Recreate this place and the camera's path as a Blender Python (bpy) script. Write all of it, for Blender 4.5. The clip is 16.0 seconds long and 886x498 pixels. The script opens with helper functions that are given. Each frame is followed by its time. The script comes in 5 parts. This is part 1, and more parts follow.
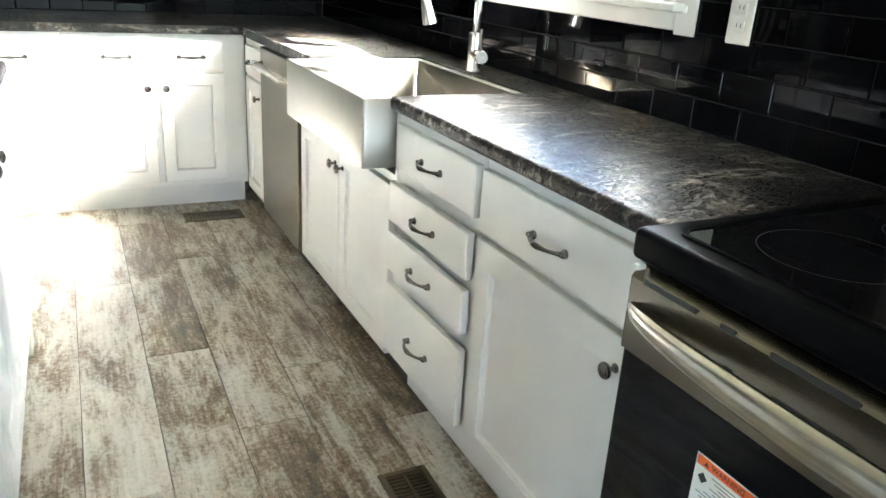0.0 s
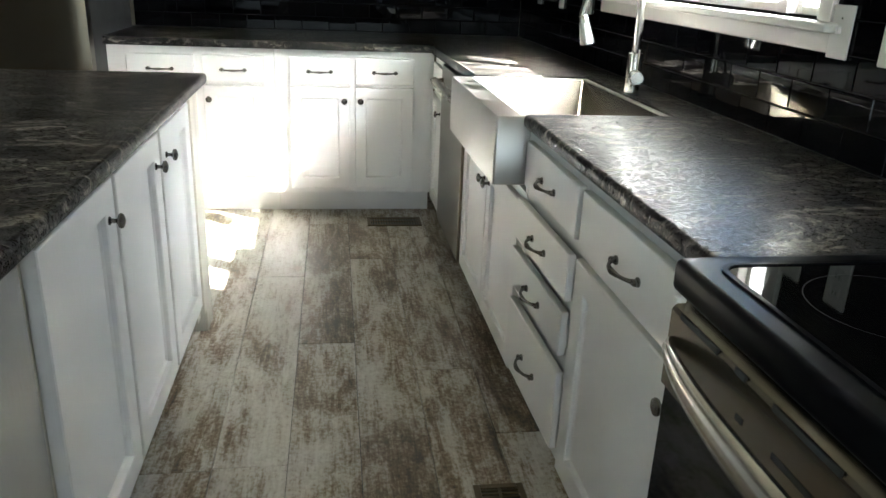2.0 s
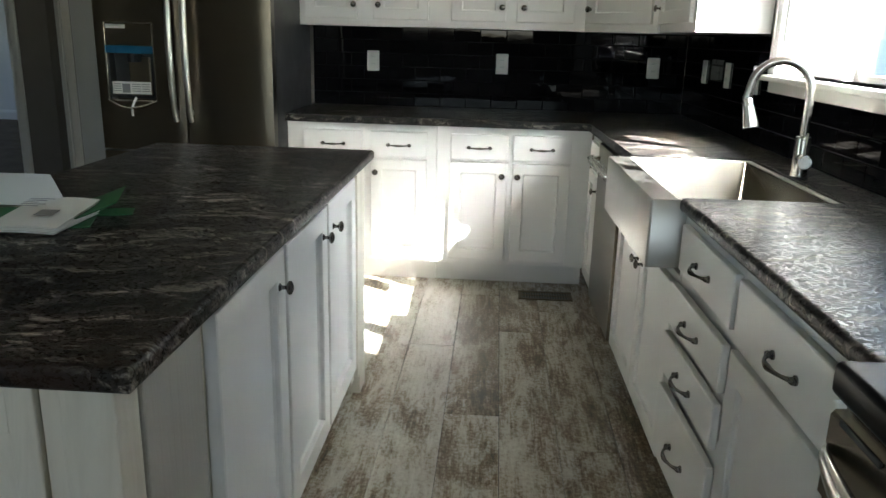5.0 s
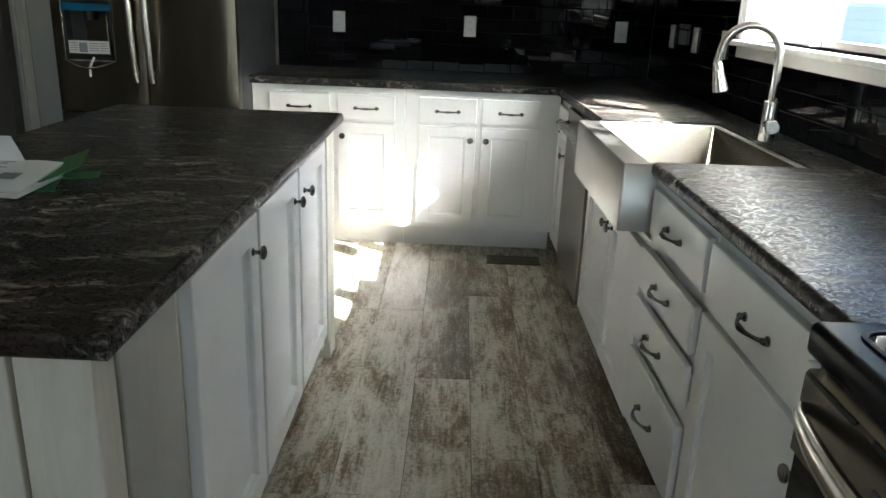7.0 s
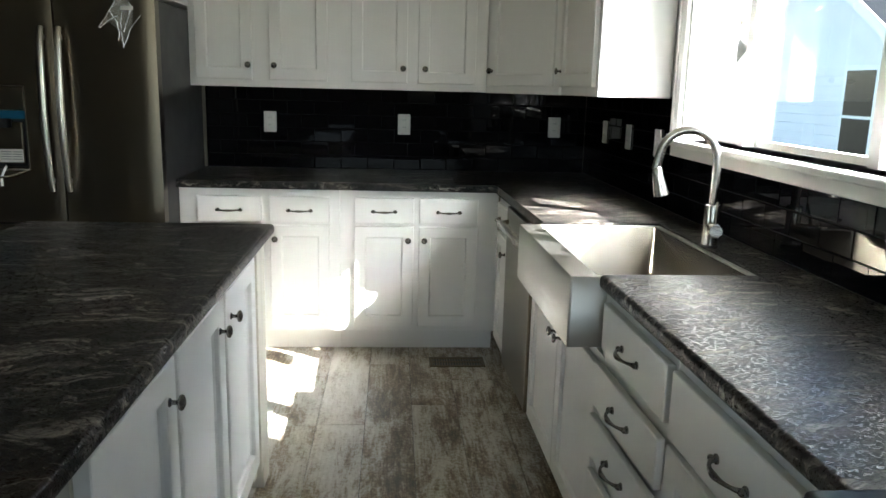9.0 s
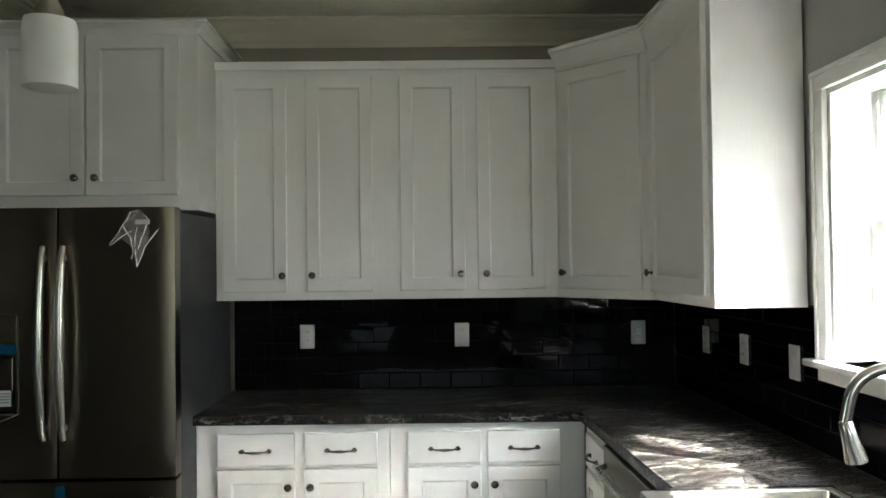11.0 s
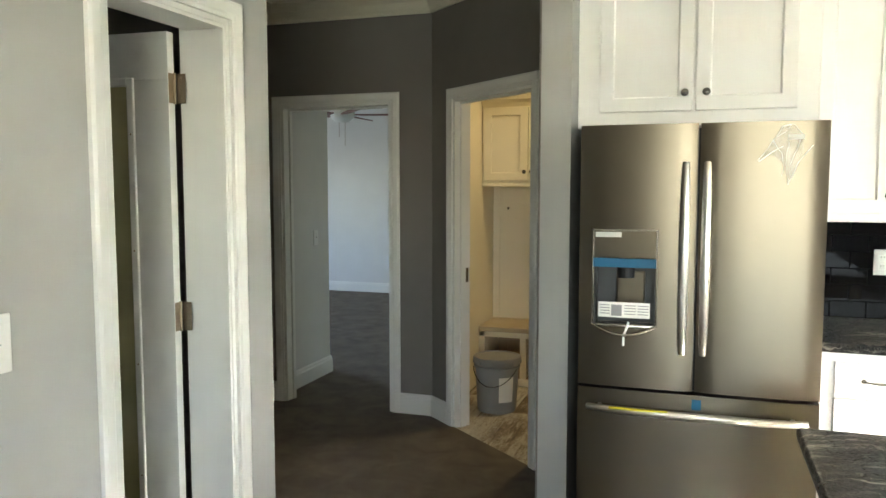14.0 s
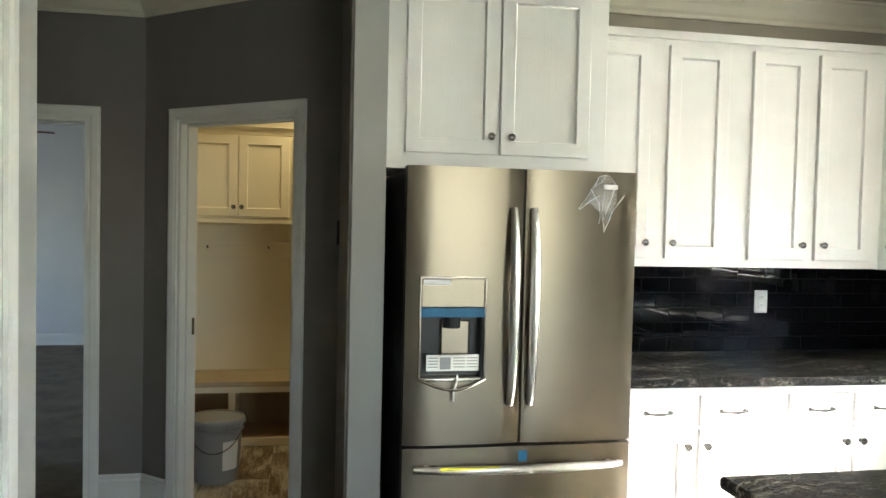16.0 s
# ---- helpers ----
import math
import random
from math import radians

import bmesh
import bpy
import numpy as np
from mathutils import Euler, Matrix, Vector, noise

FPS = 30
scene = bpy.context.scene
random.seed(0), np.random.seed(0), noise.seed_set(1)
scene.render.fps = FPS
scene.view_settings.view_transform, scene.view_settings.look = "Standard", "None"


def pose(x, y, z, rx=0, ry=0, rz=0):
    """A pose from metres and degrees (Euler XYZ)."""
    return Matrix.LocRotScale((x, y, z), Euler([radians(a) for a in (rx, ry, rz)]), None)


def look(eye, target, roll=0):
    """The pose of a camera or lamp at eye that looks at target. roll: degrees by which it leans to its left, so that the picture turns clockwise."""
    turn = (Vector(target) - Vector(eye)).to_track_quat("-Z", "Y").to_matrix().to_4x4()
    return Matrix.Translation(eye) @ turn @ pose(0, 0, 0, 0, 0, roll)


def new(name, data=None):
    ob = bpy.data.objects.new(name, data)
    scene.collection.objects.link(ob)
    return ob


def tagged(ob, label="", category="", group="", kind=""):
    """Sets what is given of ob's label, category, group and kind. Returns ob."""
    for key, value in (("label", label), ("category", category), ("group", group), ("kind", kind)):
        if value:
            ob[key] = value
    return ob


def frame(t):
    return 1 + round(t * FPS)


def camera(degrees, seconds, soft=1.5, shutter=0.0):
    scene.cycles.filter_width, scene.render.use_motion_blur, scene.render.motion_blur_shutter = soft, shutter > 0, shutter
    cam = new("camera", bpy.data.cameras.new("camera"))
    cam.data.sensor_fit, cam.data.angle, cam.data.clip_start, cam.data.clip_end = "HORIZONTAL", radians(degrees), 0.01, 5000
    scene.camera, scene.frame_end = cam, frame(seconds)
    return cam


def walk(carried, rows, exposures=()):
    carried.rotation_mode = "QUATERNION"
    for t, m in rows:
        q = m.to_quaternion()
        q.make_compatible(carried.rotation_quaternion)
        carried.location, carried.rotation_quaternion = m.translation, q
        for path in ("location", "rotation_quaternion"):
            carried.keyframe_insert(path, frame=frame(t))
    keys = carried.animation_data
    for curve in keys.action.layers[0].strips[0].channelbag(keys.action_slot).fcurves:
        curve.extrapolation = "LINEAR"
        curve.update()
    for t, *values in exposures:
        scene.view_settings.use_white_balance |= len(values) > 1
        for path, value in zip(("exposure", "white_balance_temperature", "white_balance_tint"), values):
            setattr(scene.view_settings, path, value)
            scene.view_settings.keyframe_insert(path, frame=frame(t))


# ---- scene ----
cam = camera(59.9, 16.0)
PATH = [
    (0, (-0.308, -0.09, 1.283), (0.518, 1.588, 0.573), 3.6),
    (0.5, (-0.177, -0.057, 1.273), (0.671, 1.618, 0.584), 4.7),
    (1, (-0.012, 0.004, 1.254), (0.704, 1.759, 0.613), 4.9),
    (1.5, (-0.041, -0.055, 1.26), (0.334, 1.795, 0.599), 2.6),
    (2, (-0.046, -0.201, 1.3), (0.229, 1.654, 0.606), 2.4),
    (2.5, (-0.036, -0.222, 1.33), (0.151, 1.652, 0.656), 1.9),
    (3, (-0.049, -0.206, 1.331), (-0.107, 1.694, 0.708), 1.3),
    (3.2, (-0.055, -0.201, 1.335), (-0.205, 1.699, 0.729), 1.0),
    (5.3, (-0.039, -0.235, 1.331), (-0.157, 1.688, 0.796), 1.6),
    (5.5, (-0.047, -0.233, 1.328), (-0.164, 1.687, 0.78), 1.7),
    (6, (-0.036, -0.226, 1.325), (-0.148, 1.684, 0.743), 1.8),
    (6.5, (-0.038, -0.22, 1.323), (-0.097, 1.685, 0.718), 1.9),
    (7, (-0.067, -0.226, 1.327), (-0.091, 1.675, 0.707), 2.2),
    (7.5, (-0.093, -0.24, 1.334), (-0.099, 1.663, 0.719), 1.9),
    (8, (-0.106, -0.254, 1.342), (-0.081, 1.663, 0.773), 2.0),
    (8.2, (-0.103, -0.248, 1.348), (-0.043, 1.675, 0.8), 2.3),
    (10.3, (-0.033, 0.42, 1.51), (0.162, 2.408, 1.412), 0.4),
    (10.5, (-0.072, 0.477, 1.522), (0.135, 2.465, 1.47), 0.6),
    (11, (-0.162, 0.615, 1.525), (-0.133, 2.614, 1.565), -0.7),
    (11.5, (-0.295, 0.752, 1.526), (-0.538, 2.732, 1.664), -2.1),
    (12, (-0.484, 0.675, 1.521), (-1.220, 2.543, 1.57), -2.4),
    (12.12, (-0.548, 0.618, 1.521), (-1.352, 2.449, 1.552), -2.6),
    (12.5, (-0.783, 0.558, 1.521), (-1.673, 2.349, 1.487), -3.1),
    (13, (-1.043, 0.538, 1.481), (-2.125, 2.211, 1.31), -2.2),
    (13.5, (-1.311, 0.573, 1.499), (-2.208, 2.349, 1.301), -1.1),
    (14, (-1.567, 0.5, 1.527), (-2.202, 2.389, 1.361), 0.0),
    (14.5, (-1.788, 0.515, 1.526), (-2.119, 2.485, 1.437), 1.1),
    (15, (-2.051, 0.615, 1.541), (-2.284, 2.601, 1.515), 0.9),
    (15.5, (-2.29, 0.659, 1.56), (-2.258, 2.658, 1.509), 0.9),
    (16, (-2.411, 0.801, 1.554), (-2.036, 2.764, 1.484), 1.3),
]
EXPOSURES = [(0.0, 5.45, 6000, 5), (0.5, 5.1, 6000, 5), (1.0, 5.0, 6000, 5), (1.5, 4.65, 6000, 5), (2.0, 4.18, 6000, 5), (3.0, 3.78, 6000, 5), (8.0, 3.78, 5950, 5), (10.3, 3.31, 5950, 5), (11.0, 3.46, 5950, 5), (11.5, 4.28, 6100, 5), (12.0, 4.68, 6200, 5), (12.5, 5.43, 6400, 5), (13.0, 5.73, 6500, 7), (14.5, 5.83, 6250, 7), (16.0, 5.48, 6050, 6)]
walk(cam, [(t, look(eye, target, roll)) for t, eye, target, roll in PATH], EXPOSURES)

# ---- light ----
SUN_WAY = Vector((-1.0, 0.68, -1.0))
world = bpy.data.worlds.new("sky")
scene.world = world
world.use_nodes = True
_n = world.node_tree.nodes
_sky = _n.new("ShaderNodeTexSky")
_sky.sky_type = "NISHITA"
_sky.sun_disc = False
_sky.sun_elevation = radians(39.6)
_sky.sun_rotation = math.atan2(1.0, -0.68)
world.node_tree.links.new(_sky.outputs[0], _n["Background"].inputs[0])
_n["Background"].inputs[1].default_value = 0.06

_sun = new("sun", bpy.data.lights.new("sun", "SUN"))
_sun.data.energy, _sun.data.angle, _sun.data.color = 5.0, radians(0.5), (1.0, 0.96, 0.90)
_sun.matrix_world = look((8, -6, 9), Vector((8, -6, 9)) + SUN_WAY)


def window_lamp(name, eye, target, w, h, power, color):
    ob = new(name, bpy.data.lights.new(name, "AREA"))
    ob.data.shape, ob.data.size, ob.data.size_y = "RECTANGLE", w, h
    ob.data.energy, ob.data.color = power, color
    ob.matrix_world = look(eye, target)
    return ob


window_lamp("rear_window_daylight", (-0.35, -3.97, 1.85), (-0.35, 0, 1.5), 2.4, 0.85, 1.6, (1.0, 0.98, 0.92))
# fill lamp added on the unseen living room side, no known source
window_lamp("living_window_daylight", (-7.97, -1.6, 1.45), (0, -1.0, 1.3), 3.4, 1.4, 0.4, (1.0, 0.98, 0.94))
window_lamp("bedroom_window_daylight", (-8.93, 8.0, 1.5), (-4, 8.0, 1.2), 1.6, 1.3, 0.65, (0.80, 0.89, 1.0))
window_lamp("mudroom_ceiling_lamp", (-2.2, 5.75, 2.62), (-2.2, 5.75, 0), 0.3, 0.3, 0.22, (1.0, 0.76, 0.39))


# ---- materials ----
def material(name, rough=0.5, metal=0.0, color=(0.5, 0.5, 0.5)):
    m = bpy.data.materials.new(name)
    m.use_nodes = True
    b = m.node_tree.nodes["Principled BSDF"]
    b.inputs["Roughness"].default_value, b.inputs["Metallic"].default_value = rough, metal
    b.inputs["Base Color"].default_value = (*color, 1)
    return m


class Nodes:
    """Short names for the nodes of one material."""

    def __init__(self, m):
        self.t, self.b = m.node_tree, m.node_tree.nodes["Principled BSDF"]

    def add(self, kind, **inputs):
        n = self.t.nodes.new("ShaderNode" + kind)
        for k, v in inputs.items():
            k = k.replace("_", " ")
            if isinstance(v, bpy.types.NodeSocket):
                self.t.links.new(v, n.inputs[k])
            else:
                n.inputs[k].default_value = v
        return n

    def coords(self, scale=(1, 1, 1), rot=(0, 0, 0), source="Object"):
        c = self.add("TexCoord")
        p = self.add("Mapping", Vector=c.outputs[source], Scale=scale, Rotation=rot)
        return p.outputs[0]

    def noise(self, vec, scale, detail=4, rough=0.55, distort=0.0):
        return self.add("TexNoise", Vector=vec, Scale=scale, Detail=detail, Roughness=rough, Distortion=distort).outputs[0]

    def ramp(self, fac, *stops):
        r = self.add("ValToRGB", Fac=fac)
        e = r.color_ramp.elements
        while len(e) < len(stops):
            e.new(0.5)
        for el, (pos, col) in zip(e, stops):
            el.position = pos
            el.color = (*col, 1) if isinstance(col, tuple) else (col, col, col, 1)
        return r.outputs[0]

    def mix(self, fac, a, b, mode="MIX"):
        n = self.t.nodes.new("ShaderNodeMix")
        n.data_type, n.blend_type = "RGBA", mode
        for sock, v in ((n.inputs[0], fac), (n.inputs[6], a), (n.inputs[7], b)):
            if isinstance(v, bpy.types.NodeSocket):
                self.t.links.new(v, sock)
            elif isinstance(v, tuple):
                sock.default_value = (*v, 1)
            else:
                sock.default_value = v
        return n.outputs[2]

    def math(self, op, a, b=0.0):
        n = self.t.nodes.new("ShaderNodeMath")
        n.operation = op
        for sock, v in ((n.inputs[0], a), (n.inputs[1], b)):
            if isinstance(v, bpy.types.NodeSocket):
                self.t.links.new(v, sock)
            else:
                sock.default_value = v
        return n.outputs[0]

    def bump(self, height, strength=0.2, dist=0.002):
        n = self.add("Bump", Height=height, Strength=strength, Distance=dist)
        self.t.links.new(n.outputs[0], self.b.inputs["Normal"])

    def to(self, socket, name):
        self.t.links.new(socket, self.b.inputs[name])


def painted(name, color, rough, grain=0.0, vary=0.04, bump_scale=160, bump=0.08):
    """Paint over wood or plaster, with soft stains and a fine relief."""
    m = material(name, rough)
    k = Nodes(m)
    v = k.coords()
    big = k.noise(v, 1.7, 3)
    lo = tuple(c * (1 - vary * 2) for c in color)
    k.to(k.ramp(big, (0.3, lo), (0.7, color)), "Base Color")
    fine = k.noise(v, bump_scale, 3)
    if grain:
        g = k.noise(k.coords((55, 55, 3.2)), 1.0, 5, 0.6, 0.6)
        fine = k.math("ADD", k.math("MULTIPLY", fine, 0.25), g)
        k.bump(fine, grain, 0.0015)
    else:
        k.bump(fine, bump, 0.001)
    k.to(k.ramp(k.noise(v, 6, 2), (0.2, rough * 0.85), (0.8, min(1, rough * 1.15))), "Roughness")
    return m


M_CAB = painted("white_cabinet_paint", (0.80, 0.79, 0.765), 0.42, grain=0.35)
M_ISL = painted("white_washed_island_wood", (0.70, 0.66, 0.57), 0.5, grain=0.6, vary=0.07)
_k = Nodes(M_ISL)
_fig = _k.noise(_k.coords((16, 16, 1.3)), 1.0, 6, 0.65, 1.6)
_base = _k.b.inputs["Base Color"].links[0].from_socket
_k.to(_k.mix(_k.ramp(_fig, (0.44, 0.0), (0.62, 0.34)), _base, (0.46, 0.42, 0.34)), "Base Color")
# near stile: a darker, greyer colour than M_ISL
M_STILE = painted("island_stile_grey", (0.43, 0.415, 0.375), 0.5, grain=0.6, vary=0.08)
M_TRIM = painted("white_trim_paint", (0.80, 0.79, 0.75), 0.38)
M_CROWN = painted("cream_crown_paint", (0.70, 0.655, 0.53), 0.45)
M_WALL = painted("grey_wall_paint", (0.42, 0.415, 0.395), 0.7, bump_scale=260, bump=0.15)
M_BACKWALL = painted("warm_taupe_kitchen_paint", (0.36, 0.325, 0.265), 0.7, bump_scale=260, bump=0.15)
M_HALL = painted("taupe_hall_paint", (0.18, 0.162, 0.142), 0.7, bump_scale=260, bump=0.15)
M_BEDWALL = painted("pale_bedroom_paint", (0.69, 0.68, 0.66), 0.75)
M_CREAM = painted("cream_mudroom_paint", (0.80, 0.735, 0.575), 0.5)
M_PLASTIC = material("white_plate_plastic", 0.35, 0, (0.78, 0.77, 0.74))


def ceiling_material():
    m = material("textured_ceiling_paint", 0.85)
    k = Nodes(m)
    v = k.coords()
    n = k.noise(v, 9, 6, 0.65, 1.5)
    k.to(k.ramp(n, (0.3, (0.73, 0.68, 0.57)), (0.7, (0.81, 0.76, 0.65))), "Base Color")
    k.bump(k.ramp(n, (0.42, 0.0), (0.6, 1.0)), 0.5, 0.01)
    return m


def stone_material():
    """Dark laminate with flowing streaks of grey and tan over near black, rust clouds and a fine pitted sheen."""
    m = material("dark_veined_laminate", 0.3)
    k = Nodes(m)

    def moved(base, x=None, y=None):
        n = k.t.nodes.new("ShaderNodeVectorMath")
        n.operation = "ADD"
        k.t.links.new(base, n.inputs[0])
        w = {}
        if x is not None:
            w["X"] = x
        if y is not None:
            w["Y"] = y
        k.t.links.new(k.add("CombineXYZ", **w).outputs[0], n.inputs[1])
        return n.outputs[0]

    bend = k.noise(k.coords(), 1.7, 3, 0.5)
    curl = k.noise(k.coords(), 6.5, 4, 0.6, 0.5)
    flow = moved(k.coords((2.2, 11.0, 8.0), (0, 0, radians(9))), k.math("MULTIPLY", bend, 2.0), k.math("ADD", k.math("MULTIPLY", bend, 6.5), k.math("MULTIPLY", curl, 1.6)))
    fine = moved(k.coords((13.0, 50.0, 40.0), (0, 0, radians(11))), k.math("MULTIPLY", curl, 3.0), k.math("ADD", k.math("MULTIPLY", bend, 14.0), k.math("MULTIPLY", curl, 9.0)))
    band = k.noise(flow, 1.0, 6, 0.6, 0.7)
    streak = k.noise(fine, 1.0, 5, 0.66, 0.6)
    cloud = k.noise(k.coords((1.0, 2.2, 2.0)), 3.0, 4, 0.6, 0.8)
    dark = k.ramp(band, (0.36, (0.008, 0.0078, 0.008)), (0.52, (0.014, 0.0125, 0.0115)), (0.60, (0.034, 0.028, 0.024)), (0.70, (0.010, 0.0095, 0.009)))
    rust = k.ramp(k.noise(k.coords((1, 1.8, 1)), 5.0, 5, 0.62, 0.9), (0.56, 0.0), (0.72, 0.6))
    body = k.mix(rust, dark, (0.045, 0.025, 0.018))
    pale = k.ramp(streak, (0.50, 0.0), (0.565, 0.4), (0.63, 1.0))
    where = k.ramp(k.math("ADD", k.math("MULTIPLY", band, 0.65), k.math("MULTIPLY", cloud, 0.35)), (0.43, 0.03), (0.50, 0.45), (0.58, 1.0))
    k.to(k.mix(k.math("MULTIPLY", pale, where), body, (0.33, 0.295, 0.255)), "Base Color")
    pit = k.noise(k.coords((120, 210, 170), (0, 0, radians(9))), 1.0, 4, 0.65, 0.5)
    k.to(k.ramp(pit, (0.40, 0.52), (0.56, 0.25)), "Roughness")
    k.b.inputs["Specular IOR Level"].default_value = 0.2
    k.bump(k.noise(k.coords((240, 420, 300)), 1.0, 3, 0.6), 0.22, 0.0008)
    return m


def plank_material(name, tint=1.0):
    """Weathered whitewashed wood print; each board takes its own part of the print."""
    m = material(name, 0.42)
    k = Nodes(m)
    info = k.add("ObjectInfo")
    rnd = info.outputs["Random"]
    c = k.add("TexCoord")
    shift = k.add("CombineXYZ", X=k.math("MULTIPLY", rnd, 37.0), Y=k.math("MULTIPLY", rnd, 91.0), Z=k.math("MULTIPLY", rnd, 13.0))
    addv = k.t.nodes.new("ShaderNodeVectorMath")
    addv.operation = "ADD"
    k.t.links.new(c.outputs["Object"], addv.inputs[0])
    k.t.links.new(shift.outputs[0], addv.inputs[1])
    p = k.add("Mapping", Vector=addv.outputs[0], Scale=(1.05, 0.30, 1)).outputs[0]
    streak = k.add("Mapping", Vector=addv.outputs[0], Scale=(1, 0.07, 1)).outputs[0]
    wear = k.noise(p, 12, 10, 0.76, 0.9)
    blot = k.noise(p, 5.5, 5, 0.62, 0.9)
    grain = k.noise(streak, 90, 6, 0.75, 0.3)
    speck = k.noise(addv.outputs[0], 75, 5, 0.7, 0.2)
    amount = k.math("ADD", k.math("ADD", k.math("MULTIPLY", wear, 0.50), k.math("MULTIPLY", blot, 0.50)), k.math("MULTIPLY", k.math("SUBTRACT", grain, 0.5), 0.34))
    amount = k.math("ADD", amount, k.math("MULTIPLY", k.math("SUBTRACT", speck, 0.5), 0.34))
    amount = k.math("ADD", amount, k.math("MULTIPLY", k.math("SUBTRACT", rnd, 0.42), 0.10))
    t = tint
    col = k.ramp(amount, (0.35, (0.065 * t, 0.047 * t, 0.03 * t)), (0.43, (0.195 * t, 0.138 * t, 0.08 * t)), (0.48, (0.33 * t, 0.28 * t, 0.21 * t)), (0.525, (0.47 * t, 0.435 * t, 0.37 * t)), (0.63, (0.62 * t, 0.595 * t, 0.53 * t)))
    grey = k.ramp(k.noise(p, 3.1, 3), (0.45, 0.0), (0.65, 0.35))
    col = k.mix(grey, col, k.mix(0.5, col, (0.30, 0.30, 0.295)))
    k.to(col, "Base Color")
    k.to(k.ramp(amount, (0.35, 0.36), (0.65, 0.52)), "Roughness")
    k.bump(k.math("ADD", k.math("MULTIPLY", grain, 0.5), k.noise(p, 60, 3)), 0.25, 0.0012)
    return m


def tile_material():
    m = material("black_glazed_tile", 0.04)
    k = Nodes(m)
    rnd = k.add("ObjectInfo").outputs["Random"]
    k.to(k.ramp(rnd, (0.0, (0.002, 0.002, 0.0025)), (1.0, (0.004, 0.004, 0.005))), "Base Color")
    k.to(k.math("ADD", k.math("MULTIPLY", rnd, 0.03), 0.02), "Roughness")
    k.b.inputs["Specular IOR Level"].default_value = 0.17
    k.bump(k.noise(k.coords(), 9, 2), 0.05, 0.004)
    return m


def carpet_material(name, a, b):
    m = material(name, 0.95)
    k = Nodes(m)
    v = k.coords()
    tuft = k.noise(v, 260, 3, 0.7)
    patch = k.noise(v, 5, 4, 0.6, 0.6)
    k.to(k.mix(k.ramp(patch, (0.35, 0.0), (0.65, 1.0)), k.mix(tuft, a, tuple(c * 0.55 for c in a)), k.mix(tuft, b, tuple(c * 0.55 for c in b))), "Base Color")
    k.bump(k.math("ADD", tuft, k.math("MULTIPLY", patch, 2.0)), 0.9, 0.006)
    return m


def steel_material(name, color, rough, axis=(400, 400, 3), bump=0.012):
    """Brushed stainless steel, brushed along the axis of the smallest scale."""
    m = material(name, rough, 1.0, color)
    k = Nodes(m)
    g = k.noise(k.coords(axis), 1.0, 3, 0.6)
    k.to(k.ramp(g, (0.25, rough * 0.97), (0.75, rough * 1.03)), "Roughness")
    k.to(k.ramp(k.noise(k.coords(), 4, 3), (0.3, tuple(c * 0.93 for c in color)), (0.7, color)), "Base Color")
    k.bump(g, bump, 0.0003)
    return m


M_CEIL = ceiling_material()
M_STONE = stone_material()
M_PLANK = plank_material("whitewashed_plank_print")
M_TILE = tile_material()
M_GROUT = material("dark_grout", 0.85, 0, (0.006, 0.006, 0.006))
M_CARPET = carpet_material("brown_cut_pile_carpet", (0.23, 0.185, 0.14), (0.15, 0.12, 0.09))
M_STEEL = steel_material("brushed_stainless", (0.30, 0.272, 0.23), 0.26, (120, 4, 120), 0.004)
M_STEELV = steel_material("brushed_stainless_upright", (0.205, 0.176, 0.134), 0.31, (420, 420, 2), 0.003)
_k = Nodes(M_STEELV)
_tan = _k.t.nodes.new("ShaderNodeTangent")
_tan.direction_type, _tan.axis = "RADIAL", "Z"
_k.to(_tan.outputs[0], "Tangent")
_k.b.inputs["Anisotropic"].default_value, _k.b.inputs["Anisotropic Rotation"].default_value = 0.75, 0.25
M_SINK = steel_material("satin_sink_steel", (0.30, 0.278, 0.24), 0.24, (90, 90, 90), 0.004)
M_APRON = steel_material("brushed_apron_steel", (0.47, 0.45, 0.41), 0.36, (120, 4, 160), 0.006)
M_NICKEL = steel_material("satin_nickel", (0.60, 0.57, 0.52), 0.22, (60, 60, 60), 0.02)
M_CHROME = steel_material("bright_handle_steel", (0.78, 0.76, 0.72), 0.32, (60, 60, 60), 0.01)
M_BRONZE = material("antique_pewter", 0.27, 1.0, (0.21, 0.20, 0.19))
M_BLACK = material("black_enamel", 0.28, 0, (0.004, 0.004, 0.005))
M_GLASSTOP = material("black_ceramic_glass", 0.04, 0, (0.006, 0.006, 0.007))
for _m, _v in ((M_BLACK, 0.04), (M_GLASSTOP, 0.18)):
    _m.node_tree.nodes["Principled BSDF"].inputs["Specular IOR Level"].default_value = _v
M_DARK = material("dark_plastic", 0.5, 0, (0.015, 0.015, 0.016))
M_GREYSIDE = painted("dark_grey_appliance_paint", (0.035, 0.035, 0.036), 0.45)
M_VENT = material("brown_vent_metal", 0.42, 0.6, (0.13, 0.10, 0.06))
M_BRASS = material("aged_brass", 0.4, 0.85, (0.30, 0.245, 0.175))
M_BLUE = material("blue_tape", 0.5, 0, (0.0, 0.10, 0.22))
M_YELLOW = material("yellow_tape", 0.5, 0, (0.75, 0.68, 0.02))
M_PAPER = painted("white_paper", (0.78, 0.77, 0.74), 0.7)
M_THIN = material("thin_translucent_paper", 0.7, 0, (0.85, 0.85, 0.82))
_t = M_THIN.node_tree
_tr, _mx = _t.nodes.new("ShaderNodeBsdfTranslucent"), _t.nodes.new("ShaderNodeMixShader")
_tr.inputs[0].default_value = (0.85, 0.85, 0.82, 1)
_mx.inputs[0].default_value = 0.6
_t.links.new(_t.nodes["Principled BSDF"].outputs[0], _mx.inputs[1])
